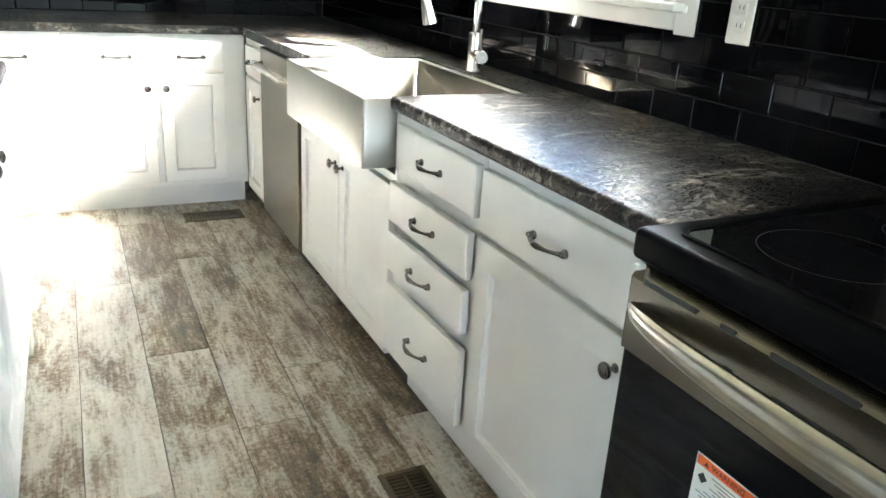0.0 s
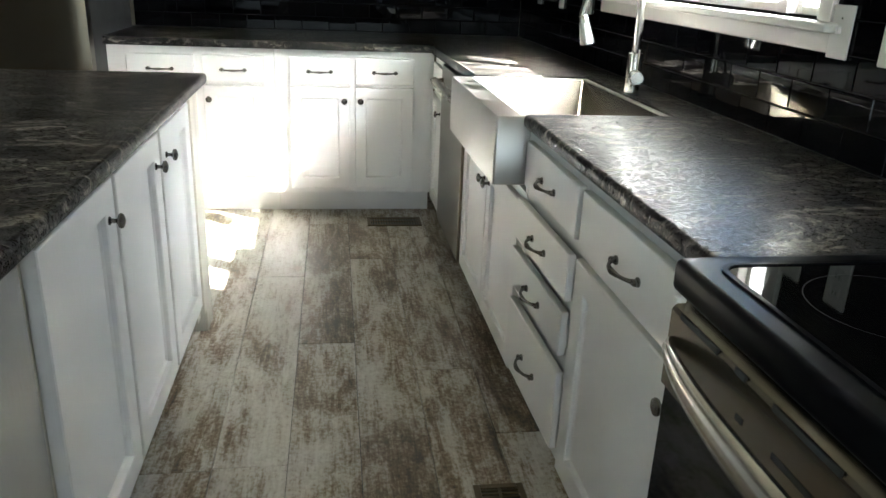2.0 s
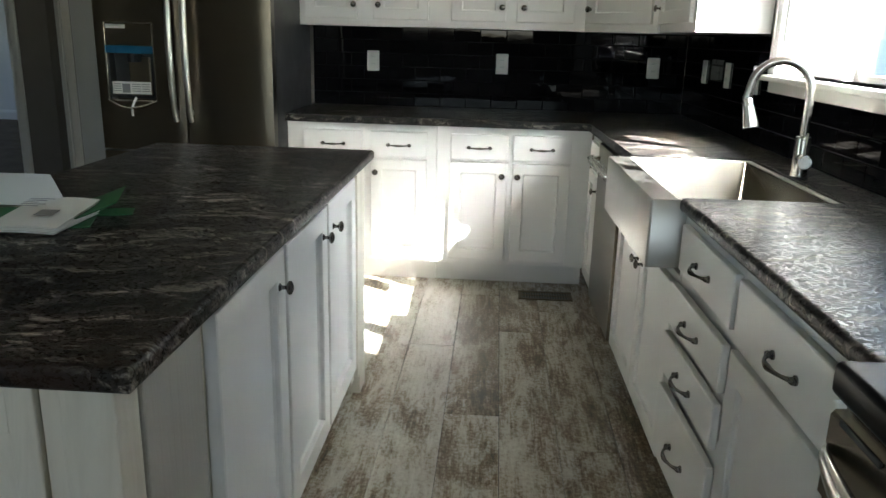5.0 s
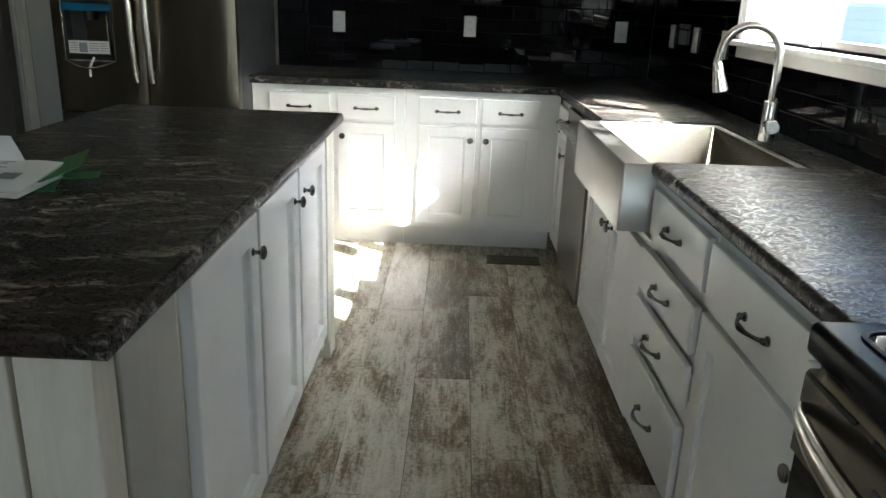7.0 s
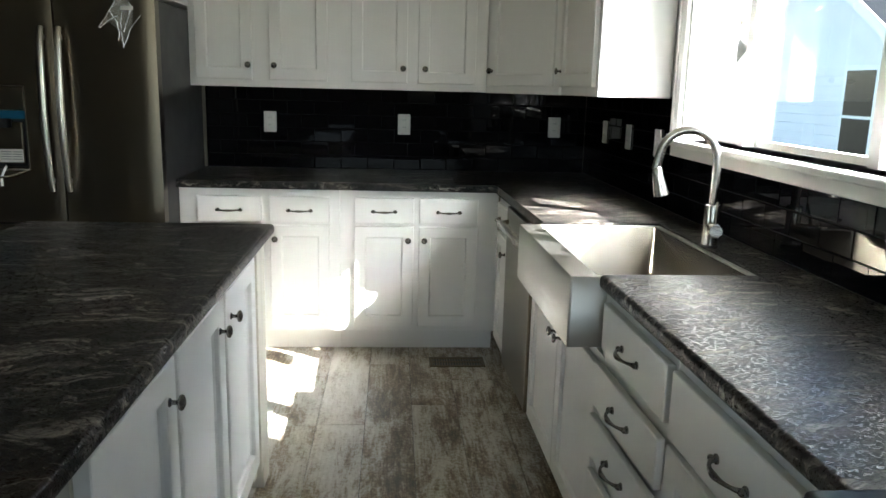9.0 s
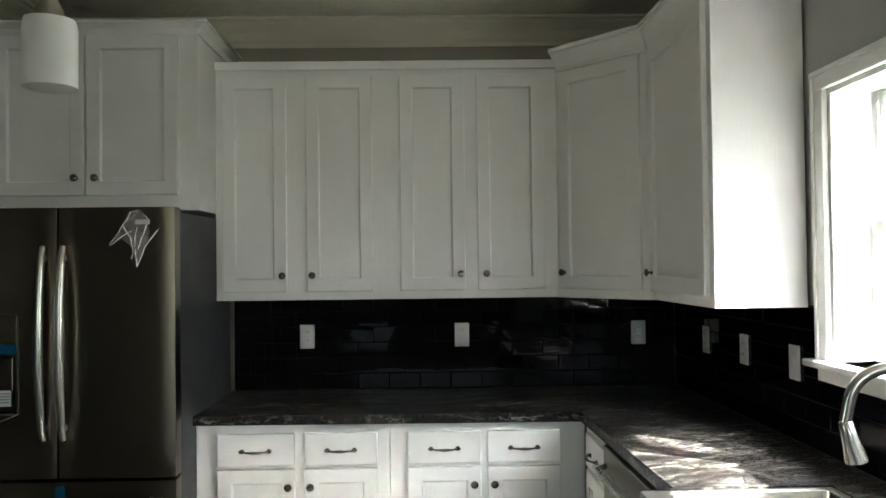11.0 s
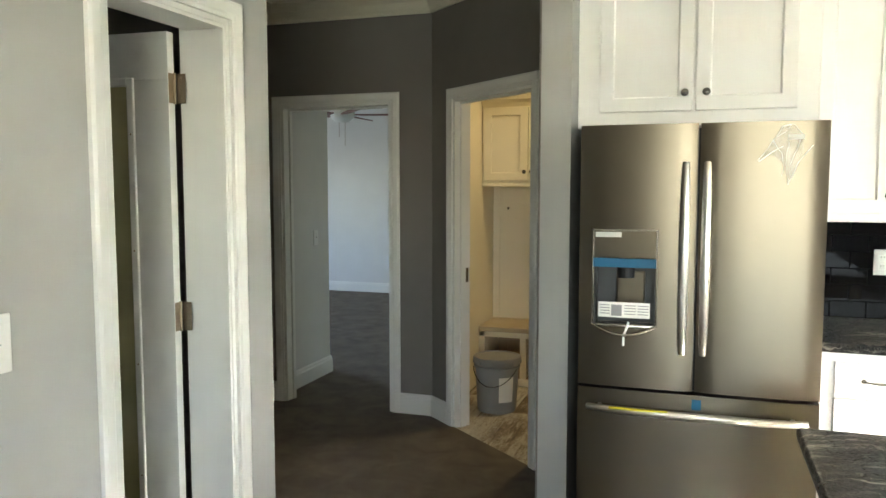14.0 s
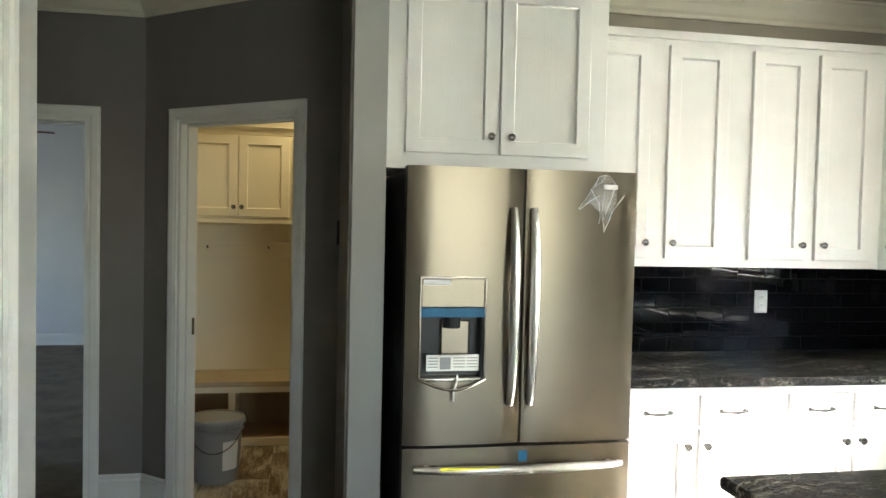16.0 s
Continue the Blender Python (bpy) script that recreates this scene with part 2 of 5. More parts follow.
_t.links.new(_tr.outputs[0], _mx.inputs[2])
_t.links.new(_mx.outputs[0], _t.nodes["Material Output"].inputs[0])
M_INK = material("grey_ink", 0.7, 0, (0.25, 0.25, 0.26))
M_RING = material("faint_grey_print", 0.3, 0, (0.045, 0.045, 0.045))
M_ORANGE = material("orange_print", 0.5, 0, (0.80, 0.13, 0.02))
M_GREEN = material("green_card", 0.5, 0, (0.015, 0.13, 0.035))
M_BUCKET = painted("grey_bucket_plastic", (0.25, 0.255, 0.26), 0.45)
M_SHADE = material("frosted_shade_glass", 0.35, 0, (0.85, 0.85, 0.82))
M_ALAB = painted("grey_alabaster_glass", (0.36, 0.345, 0.30), 0.3)
M_FAN = painted("dark_wood_fan_blade", (0.16, 0.05, 0.035), 0.45)
M_SEAT = painted("worn_tan_seat_wood", (0.52, 0.43, 0.29), 0.6, grain=0.4, vary=0.12)
M_WOODRAW = painted("brown_cubby_wood", (0.33, 0.22, 0.12), 0.6, grain=0.3)

M_GLASS = material("clear_glass", 0.0)
_g = M_GLASS.node_tree.nodes["Principled BSDF"]
_g.inputs["Transmission Weight"].default_value, _g.inputs["IOR"].default_value = 1.0, 1.45
_g.inputs["Base Color"].default_value = (1, 1, 1, 1)
M_FROST = material("obscure_door_glass", 0.3, 0, (0.42, 0.385, 0.21))
M_FROST.node_tree.nodes["Principled BSDF"].inputs["Transmission Weight"].default_value = 0.1
M_FILM = material("clear_plastic_film", 0.1, 0, (0.95, 0.95, 0.95))
M_FILM.node_tree.nodes["Principled BSDF"].inputs["Alpha"].default_value = 0.24
M_FILM.node_tree.nodes["Principled BSDF"].inputs["Specular IOR Level"].default_value = 1.0

M_FOLD = material("creased_plastic_film", 0.15, 0, (0.9, 0.9, 0.9))
M_FOLD.node_tree.nodes["Principled BSDF"].inputs["Alpha"].default_value = 0.85


# ---- mesh helpers ----
def box(bm, x0, y0, z0, x1, y1, z1, bevel=0.0, seg=2):
    """A box between two corners, its edges rounded by bevel."""
    m = Matrix.Translation(((x0 + x1) / 2, (y0 + y1) / 2, (z0 + z1) / 2)) @ Matrix.Diagonal((abs(x1 - x0), abs(y1 - y0), abs(z1 - z0), 1))
    made = bmesh.ops.create_cube(bm, size=1, matrix=m)["verts"]
    if bevel:
        edges = list({e for v in made for e in v.link_edges})
        bmesh.ops.bevel(bm, geom=edges, offset=bevel, segments=seg, affect="EDGES", profile=0.5)
    return bm


def lathe(bm, profile, seg=20, m=Matrix.Identity(4)):
    """Turns (radius, height) pairs round z."""
    rings = []
    for r, z in profile:
        rings.append([bm.verts.new(m @ Vector((r * math.cos(2 * math.pi * i / seg), r * math.sin(2 * math.pi * i / seg), z))) for i in range(seg)])
    for a, b in zip(rings, rings[1:]):
        for i in range(seg):
            bm.faces.new((a[i], a[(i + 1) % seg], b[(i + 1) % seg], b[i]))
    bm.faces.new(rings[0][::-1])
    bm.faces.new(rings[-1])
    return bm


def tube(bm, points, radii, seg=10, flat=1.0):
    """A round bar along the points, with a radius at each."""
    pts = [Vector(p) for p in points]
    rings = []
    side = None
    for i, p in enumerate(pts):
        way = (pts[min(i + 1, len(pts) - 1)] - pts[max(i - 1, 0)]).normalized()
        if side is None:
            side = way.orthogonal().normalized()
        side = (side - way * side.dot(way)).normalized()
        up = way.cross(side)
        r = radii[i] if isinstance(radii, (list, tuple)) else radii
        rings.append([bm.verts.new(p + side * r * math.cos(2 * math.pi * j / seg) + up * r * flat * math.sin(2 * math.pi * j / seg)) for j in range(seg)])
    for a, b in zip(rings, rings[1:]):
        for j in range(seg):
            bm.faces.new((a[j], a[(j + 1) % seg], b[(j + 1) % seg], b[j]))
    bm.faces.new(rings[0][::-1])
    bm.faces.new(rings[-1])
    return bm


def prism(bm, outline, z0, z1):
    """An upright prism on an outline of (x, y), anticlockwise."""
    lo = [bm.verts.new((x, y, z0)) for x, y in outline]
    hi = [bm.verts.new((x, y, z1)) for x, y in outline]
    n = len(outline)
    top = bm.faces.new(hi)
    bm.faces.new(lo[::-1])
    for i in range(n):
        bm.faces.new((lo[i], lo[(i + 1) % n], hi[(i + 1) % n], hi[i]))
    return top


def sweep(bm, path, profile, closed=False):
    """Mitred moulding along a plan path of (x, y): profile of (out to the right of the way, z)."""
    pts = [Vector(p) for p in path]
    n = len(pts)
    rings = []
    for i, p in enumerate(pts):
        a = (p - pts[i - 1]).normalized() if (i or closed) else None
        b = (pts[(i + 1) % n] - p).normalized() if (i < n - 1 or closed) else None
        a, b = a or b, b or a
        na, nb = Vector((a.y, -a.x)), Vector((b.y, -b.x))
        m = (na + nb).normalized()
        m = m / max(0.3, m.dot(na))
        rings.append([bm.verts.new((p.x + m.x * o, p.y + m.y * o, z)) for o, z in profile])
    k = len(profile)
    pairs = list(zip(rings, rings[1:])) + ([(rings[-1], rings[0])] if closed else [])
    for r, s in pairs:
        for j in range(k):
            bm.faces.new((r[j], r[(j + 1) % k], s[(j + 1) % k], s[j]))
    if not closed:
        bm.faces.new(rings[0])
        bm.faces.new(rings[-1][::-1])
    return bm


def mesh_of(name, bm, mat, smooth=False):
    bmesh.ops.recalc_face_normals(bm, faces=bm.faces[:])
    me = bpy.data.meshes.new(name)
    bm.to_mesh(me)
    bm.free()
    me.materials.append(mat)
    if smooth:
        for p in me.polygons:
            p.use_smooth = True
        me.set_sharp_from_angle(angle=radians(40))
    return me


def part(name, bm, mat, parent=None, label="", smooth=False, m=None):
    ob = new(name, mesh_of(name, bm, mat, smooth))
    if parent:
        ob.parent = parent
    if m:
        ob.matrix_basis = m
    return tagged(ob, label)


def thing(name, m, label, category, group="", kind=""):
    ob = new(name)
    ob.empty_display_size = 0.1
    ob.matrix_basis = m
    return tagged(ob, label, category, group, kind)


def bx(*a, **k):
    return box(bmesh.new(), *a, **k)


def structure(name, bm, mat, label, category):
    return tagged(part(name, bm, mat), label, category, "", "structure")


# ---- setting ----
CEIL = 2.74
KX, KY = 1.055, 4.45         # kitchen's window wall and back wall
LW = -3.09                   # wall with the pantry door
PY0, PY1 = 2.184, 2.77       # pantry doorway
HN = 5.205                   # hall wall with the bedroom doorway
WY0, WY1, WZ0, WZ1 = 1.553, 2.985, 1.21, 2.057   # window opening
# the window wall runs out of square by a little, about the kitchen's corner
EAST = Matrix.Translation((KX, KY, 0)) @ Matrix.Rotation(radians(0.85), 4, "Z") @ Matrix.Translation((-KX, -KY, 0))


def east_point(x, y):
    v = EAST @ Vector((x, y, 0))
    return (v.x, v.y)


def wall_box(bm, x0, y0, x1, y1, z0=0.0, z1=CEIL):
    return box(bm, x0, y0, z0, x1, y1, z1)


# window wall
bm = bmesh.new()
wall_box(bm, KX, -4.0, KX + 0.2, WY0)
wall_box(bm, KX, WY1, KX + 0.2, KY + 0.15)
wall_box(bm, KX, WY0, KX + 0.2, WY1, 0, WZ0)
wall_box(bm, KX, WY0, KX + 0.2, WY1, WZ1, CEIL)
wall_east = structure("wall_east", bm, M_WALL, "grey painted kitchen wall with the sink window", "wall")
wall_east.matrix_basis = EAST
# back wall of the kitchen
wall_north = structure("wall_north", wall_box(bmesh.new(), -2.216, KY, KX, KY + 0.12), M_BACKWALL, "grey painted wall behind the cabinets", "wall")
# stub wall beside the refrigerator, hall paint on its hall face
structure("wall_stub", wall_box(bmesh.new(), -2.209, 3.684, -2.084, KY), M_WALL, "grey stub wall end beside the refrigerator", "wall")
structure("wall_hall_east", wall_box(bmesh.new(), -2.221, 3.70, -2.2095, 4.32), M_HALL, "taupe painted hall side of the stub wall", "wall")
# wall with the pantry door
bm = bmesh.new()
wall_box(bm, LW - 0.185, 1.3, LW, PY0)
wall_box(bm, LW - 0.185, PY1, LW, 3.011)
wall_box(bm, LW - 0.185, PY0, LW, PY1, 2.078, CEIL)
structure("wall_west", bm, M_WALL, "light grey painted wall round the pantry door", "wall")
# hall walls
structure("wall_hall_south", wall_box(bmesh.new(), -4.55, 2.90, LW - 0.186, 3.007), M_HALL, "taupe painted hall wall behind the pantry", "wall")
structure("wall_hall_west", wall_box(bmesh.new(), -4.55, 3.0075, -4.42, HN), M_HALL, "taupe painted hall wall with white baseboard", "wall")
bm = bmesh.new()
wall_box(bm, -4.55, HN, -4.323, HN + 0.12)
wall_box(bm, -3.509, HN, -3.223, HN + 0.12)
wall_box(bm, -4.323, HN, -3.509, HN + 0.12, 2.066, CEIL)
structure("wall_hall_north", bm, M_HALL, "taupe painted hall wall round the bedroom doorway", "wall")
# angled wall with the mudroom doorway
AW = Matrix.Translation((-3.223, HN, 0)) @ Matrix.Rotation(radians(-41), 4, "Z")
ALEN = 1.002 / math.cos(radians(41))
AEND = HN - 1.002 * math.tan(radians(41))
bm = bmesh.new()
wall_box(bm, 0, 0, 0.265, 0.11)
wall_box(bm, 1.068, 0, ALEN, 0.11)
wall_box(bm, 0.265, 0, 1.068, 0.11, 2.052, CEIL)
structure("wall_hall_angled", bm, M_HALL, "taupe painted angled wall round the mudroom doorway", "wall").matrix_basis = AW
# mudroom shell
structure("wall_mudroom_west", wall_box(bmesh.new(), -3.225, HN + 0.14, -3.165, 6.68), M_CREAM, "cream painted mudroom side wall", "wall")
structure("wall_mudroom_north", wall_box(bmesh.new(), -3.165, 6.55, -1.1, 6.68), M_CREAM, "cream painted mudroom back wall", "wall")
structure("wall_mudroom_east", wall_box(bmesh.new(), -1.2, KY + 0.125, -1.1, 6.55), M_CREAM, "cream painted mudroom far side wall", "wall")
# bedroom shell
structure("wall_bedroom_entry", wall_box(bmesh.new(), -4.55, HN + 0.125, -4.42, 6.085), M_BEDWALL, "pale painted wall beside the bedroom doorway", "wall")
structure("wall_bedroom_south", wall_box(bmesh.new(), -9.0, 5.965, -4.551, 6.085), M_BEDWALL, "pale painted bedroom wall", "wall")
structure("wall_bedroom_north", wall_box(bmesh.new(), -9.0, 10.5, -3.095, 10.62), M_BEDWALL, "pale painted far bedroom wall", "wall")
structure("wall_bedroom_east", wall_box(bmesh.new(), -3.225, 6.681, -3.095, 10.5), M_BEDWALL, "pale painted bedroom side wall", "wall")
bm = bmesh.new()
wall_box(bm, -9.12, 5.965, -9.0, 7.2)
wall_box(bm, -9.12, 8.8, -9.0, 10.5)
wall_box(bm, -9.12, 7.2, -9.0, 8.8, 0, 0.85)
wall_box(bm, -9.12, 7.2, -9.0, 8.8, 2.15, CEIL)
structure("wall_bedroom_west", bm, M_BEDWALL, "pale painted bedroom window wall", "wall")
# pantry and rear shell
structure("wall_pantry", wall_box(bmesh.new(), -4.55, 1.3, -4.42, 2.899), M_WALL, "grey pantry wall", "wall")
structure("wall_pantry_south", wall_box(bmesh.new(), -8.0, 1.2, LW, 1.2995), M_HALL, "taupe pantry side wall", "wall")
bm = bmesh.new()
wall_box(bm, -8.0, -4.12, -1.6, -4.0)
wall_box(bm, 0.9, -4.12, 1.3, -4.0)
wall_box(bm, -1.6, -4.12, 0.9, -4.0, 0, 1.4)
wall_box(bm, -1.6, -4.12, 0.9, -4.0, 2.3, CEIL)
# unseen slab, added only to stop the sun entering the rear opening
structure("porch_roof", bx(-8.2, -6.2, 2.46, 1.2, -4.125, 2.6), M_TRIM, "white slab added out of view to keep sun out of the rear opening", "roof")
structure("wall_south", bm, M_HALL, "taupe painted wall with a high window opening", "wall")

bm = bmesh.new()
wall_box(bm, -8.12, -4.12, -8.0, -3.35)
wall_box(bm, -8.12, 0.15, -8.0, 1.3)
wall_box(bm, -8.12, -3.35, -8.0, 0.15, 0, 0.7)
wall_box(bm, -8.12, -3.35, -8.0, 0.15, 2.2, CEIL)
structure("wall_living_west", bm, M_WALL, "grey painted living room wall", "wall")

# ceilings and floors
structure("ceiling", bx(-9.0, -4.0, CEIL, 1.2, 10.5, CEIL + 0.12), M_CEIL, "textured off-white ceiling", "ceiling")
structure("subfloor", bx(-9.0, -4.0, -0.12, 1.2, 10.5, -0.012), M_DARK, "dark floor slab below the coverings", "floor")
bm = bmesh.new()
prism(bm, [(-4.42, 3.008), (LW - 0.17, 3.008), (LW, 3.008), (LW, 1.2), (-8.0, 1.2), (-8.0, -4.0), (-1.95, -4.0), (-1.95, 3.0), (-2.221, 3.68), (-2.221, AEND), (-3.225, HN - 0.001), (-3.5, HN + 0.12), (-4.33, HN + 0.12), (-4.42, HN)], -0.011, 0.004)
structure("hall_carpet", bm, M_CARPET, "brown cut-pile hall carpet with foot marks", "carpet")
bm = bmesh.new()
prism(bm, [(-9.0, 6.085), (-4.42, 6.085), (-4.42, HN + 0.122), (-3.225, HN + 0.122), (-3.225, 10.5), (-9.0, 10.5)], -0.011, 0.004)
structure("bedroom_carpet", bm, M_CARPET, "brown bedroom carpet in bluish daylight", "carpet")

# mouldings
CROWN = [(0, CEIL - 0.125), (0.012, CEIL - 0.125), (0.016, CEIL - 0.108), (0.03, CEIL - 0.095), (0.05, CEIL - 0.06), (0.085, CEIL - 0.03), (0.095, CEIL - 0.015), (0.11, CEIL - 0.012), (0.11, CEIL), (0, CEIL)]
BASE = [(0, 0.003), (0.016, 0.003), (0.016, 0.105), (0.011, 0.118), (0.011, 0.128), (0.004, 0.14), (0, 0.14)]


def moulding(name, path, profile, label):
    structure(name, sweep(bmesh.new(), path, profile), M_CROWN if profile is CROWN else M_TRIM, label, "moulding")


moulding("crown_moulding", [(-7.9, 1.2), (LW, 1.2), (LW, 3.011), (LW - 0.186, 3.011), (-4.42, 3.011), (-4.42, HN), (-3.223, HN), (-2.221, AEND), (-2.221, 3.684), (-2.084, 3.684), (-2.084, KY), (KX, KY), east_point(KX, -3.9)], CROWN, "white profiled crown moulding round the rooms")
moulding("baseboard", [(-7.9, 1.2), (LW, 1.2), (LW, PY0 - 0.063)], BASE, "white profiled baseboard")
moulding("baseboard", [(LW, PY1 + 0.063), (LW, 3.011), (-4.42, 3.011), (-4.42, HN), (-4.386, HN)], BASE, "white profiled baseboard round the hall")
moulding("baseboard", [(-3.446, HN), (-3.223, HN), (-3.223 + 0.15, HN - 0.1304)], BASE, "white profiled baseboard round the hall corner")
moulding("baseboard", [(-2.36, AEND + 0.1208), (-2.221, AEND), (-2.221, 3.684), (-2.09, 3.684)], BASE, "white profiled baseboard on the stub wall")
moulding("baseboard", [(-4.42, HN + 0.13), (-4.42, 6.085), (-8.99, 6.085)], BASE, "white bedroom baseboard")
moulding("baseboard", [(-8.99, 10.5), (-3.225, 10.5)], BASE, "white baseboard on the far bedroom wall")


def casing(bm, w, h, wide=0.062, thick=0.018):
    """Door casing on the plane y = 0, facing -y, round an opening from x = 0 to w and up to h."""
    prof = [(0.0, 0.004), (0.0, 0.012), (0.012, 0.012), (0.02, 0.016), (wide - 0.012, thick), (wide, thick - 0.004), (wide, 0)]
    pts = [(0, 0), (0, h), (w, h), (w, 0)]
    rings = []
    for i, (x, z) in enumerate(pts):
        sx = -1 if i < 2 else 1
        top = i in (1, 2)
        rings.append([bm.verts.new((x + sx * o, -d, z + (o if top else 0))) for o, d in prof] + [bm.verts.new((x, 0, z))])
    for a, b in zip(rings, rings[1:]):
        k = len(a)
        for j in range(k):
            bm.faces.new((a[j], a[(j + 1) % k], b[(j + 1) % k], b[j]))
    bm.faces.new(rings[0])
    bm.faces.new(rings[-1][::-1])
    return bm


def doorway(name, m, w, h, depth, label, stop=0.5, stop_wide=0.035):
    """Casing on both faces, jamb lining and door stop for an opening; local y runs into the wall."""
    d = thing(name, m, label, "doorway", kind="structure")
    part("casing", casing(bmesh.new(), w, h), M_TRIM, d, m=pose(0, -0.001, 0))
    part("casing", casing(bmesh.new(), w, h), M_TRIM, d, m=pose(w, depth + 0.001, 0, 0, 0, 180))
    bm = bmesh.new()
    box(bm, 0, 0, 0, 0.018, depth, h - 0.018)
    box(bm, w - 0.018, 0, 0, w, depth, h - 0.018)
    box(bm, 0, 0, h - 0.018, w, depth, h)
    part("jamb", bm, M_TRIM, d)
    bm = bmesh.new()
    s = depth * stop
    box(bm, 0.018, s, 0, 0.03, s + stop_wide, h - 0.03)
    box(bm, w - 0.03, s, 0, w - 0.018, s + stop_wide, h - 0.03)
    box(bm, 0.018, s, h - 0.03, w - 0.018, s + stop_wide, h - 0.018)
    part("door_stop", bm, M_TRIM, d)
    return d


def hinge(parent, m):
    bm = bmesh.new()
    box(bm, -0.0025, 0.003, -0.05, 0.0, 0.033, 0.05, 0.001, 1)
    box(bm, -0.042, -0.0045, -0.05, -0.008, -0.002, 0.05, 0.001, 1)
    lathe(bm, [(0.0052, -0.052), (0.0052, 0.052)], 10, Matrix.Translation((-0.004, 0.004, 0)))
    for z in (-0.034, 0, 0.034):
        lathe(bm, [(0.004, 0), (0.002, 0.0012)], 8, pose(-0.025, -0.002, z, -90))
    return part("hinge", bm, M_BRASS, parent, "brass butt hinge", m=m)


# pantry doorway in the wall x = LW, seen from +x: local x runs along +y, local y along -x
pantry = doorway("door_1", pose(LW, PY0, 0, 0, 0, 90), PY1 - PY0, 2.078, 0.185, "white cased pantry doorway with an open glazed door", 0.02, 0.142)
leaf = thing("pantry_door", pose(LW - 0.189, PY1 - 0.046, 0, 0, 0, 182), "white pantry door with a tall obscure glass panel, standing open", "door")
LWD = 0.565
bm = bmesh.new()
box(bm, 0, 0, 0.012, LWD, 0.035, 0.23, 0.002)
box(bm, 0, 0, 1.88, LWD, 0.035, 2.04, 0.002)
box(bm, 0, 0, 0.23, 0.145, 0.035, 1.88)
box(bm, LWD - 0.145, 0, 0.23, LWD, 0.035, 1.88)
part("leaf", bm, M_TRIM, leaf)
part("glass_panel", bx(0.14, 0.014, 0.22, LWD - 0.14, 0.02, 1.89), M_FROST, leaf, "obscure olive-tinted glass")
for side in (0, 1):
    bm = bmesh.new()
    y0, y1 = (-0.009, 0.012) if side else (0.022, 0.044)
    for a in ((0.135, y0, 0.22, 0.162, y1, 1.89), (LWD - 0.162, y0, 0.22, LWD - 0.135, y1, 1.89), (0.162, y0, 0.22, LWD - 0.162, y1, 0.247), (0.162, y0, 1.863, LWD - 0.162, y1, 1.89)):
        box(bm, *a, bevel=0.004)
    bead = part("glazing_bead", bm, M_TRIM, leaf)
    for z in (0.5, 0.9, 1.3, 1.7):
        part("screw", lathe(bmesh.new(), [(0.004, 0), (0.003, 0.0015)], 8), M_BRASS, bead, m=pose(0.148, y1 if not side else y0, z, -90 if not side else 90))
for z in (0.25, 1.072, 1.853):
    hinge(leaf, pose(0.0, 0.0, z))
bedroom_door = doorway("door_2", pose(-4.323, HN, 0), 0.814, 2.066, 0.12, "white cased bedroom doorway off the hall", 0.55)
mud_door = doorway("door_3", AW @ pose(0.265, 0, 0), 0.803, 2.052, 0.11, "white cased mudroom doorway in the angled wall", 0.35)
for d, w in ((bedroom_door, 0.814), (mud_door, 0.803)):
    part("strike_plate", bx(0.018, 0.075, 0.92, 0.0205, 0.10, 1.01, 0.001, 1), M_BRONZE, d, "dark metal strike plate")
for z in (0.28, 1.03, 1.80):
    part("hinge", bx(0.792, 0.09, z - 0.05, 0.796, 0.125, z + 0.05, 0.001, 1), M_BRONZE, bedroom_door, "dark butt hinge")


# ---- kitchen window ----
win = thing("window_1", EAST @ pose(KX, WY0, 0), "white kitchen window, fixed centre pane between narrow side sashes", "window", kind="structure")
WL = WY1 - WY0
WM = 0.06
bm = bmesh.new()
prof = 0.062
for a in ((-0.02, -prof, WZ0, 0.0, 0.0, WZ1), (-0.02, WL, WZ0, 0.0, WL + prof, WZ1), (-0.022, -prof, WZ1, 0.0, WL + prof, WZ1 + prof)):
    box(bm, *a, bevel=0.004)
for a in ((-0.026, -prof, WZ0, -0.02, -prof + 0.018, WZ1 + 0.046), (-0.026, WL + prof - 0.018, WZ0, -0.02, WL + prof, WZ1 + 0.046), (-0.028, -prof, WZ1 + 0.044, -0.022, WL + prof, WZ1 + prof)):
    box(bm, *a, bevel=0.002)
part("casing", bm, M_TRIM, win)
part("window_sill", bx(-0.055, -prof - 0.03, WZ0 - 0.022, 0.13, WL + prof + 0.03, WZ0, 0.006, 3), M_TRIM, win)
part("apron", bx(-0.018, -prof, WZ0 - 0.068, 0.0, WL + prof, WZ0 - 0.022, 0.004), M_TRIM, win)
bm = bmesh.new()
box(bm, 0, 0, WZ0, 0.13, 0.015, WZ1)
box(bm, 0, WL - 0.015, WZ0, 0.13, WL, WZ1)
box(bm, 0, 0.015, WZ1 - 0.015, 0.13, WL - 0.015, WZ1)
part("reveal", bm, M_TRIM, win)
SIDE = 0.29
for y in (0.015 + SIDE, WL - 0.015 - SIDE - 0.05):
    part("mullion", bx(0.09, y, WZ0, 0.19, y + 0.05, WZ1 - 0.015, 0.003), M_TRIM, win)


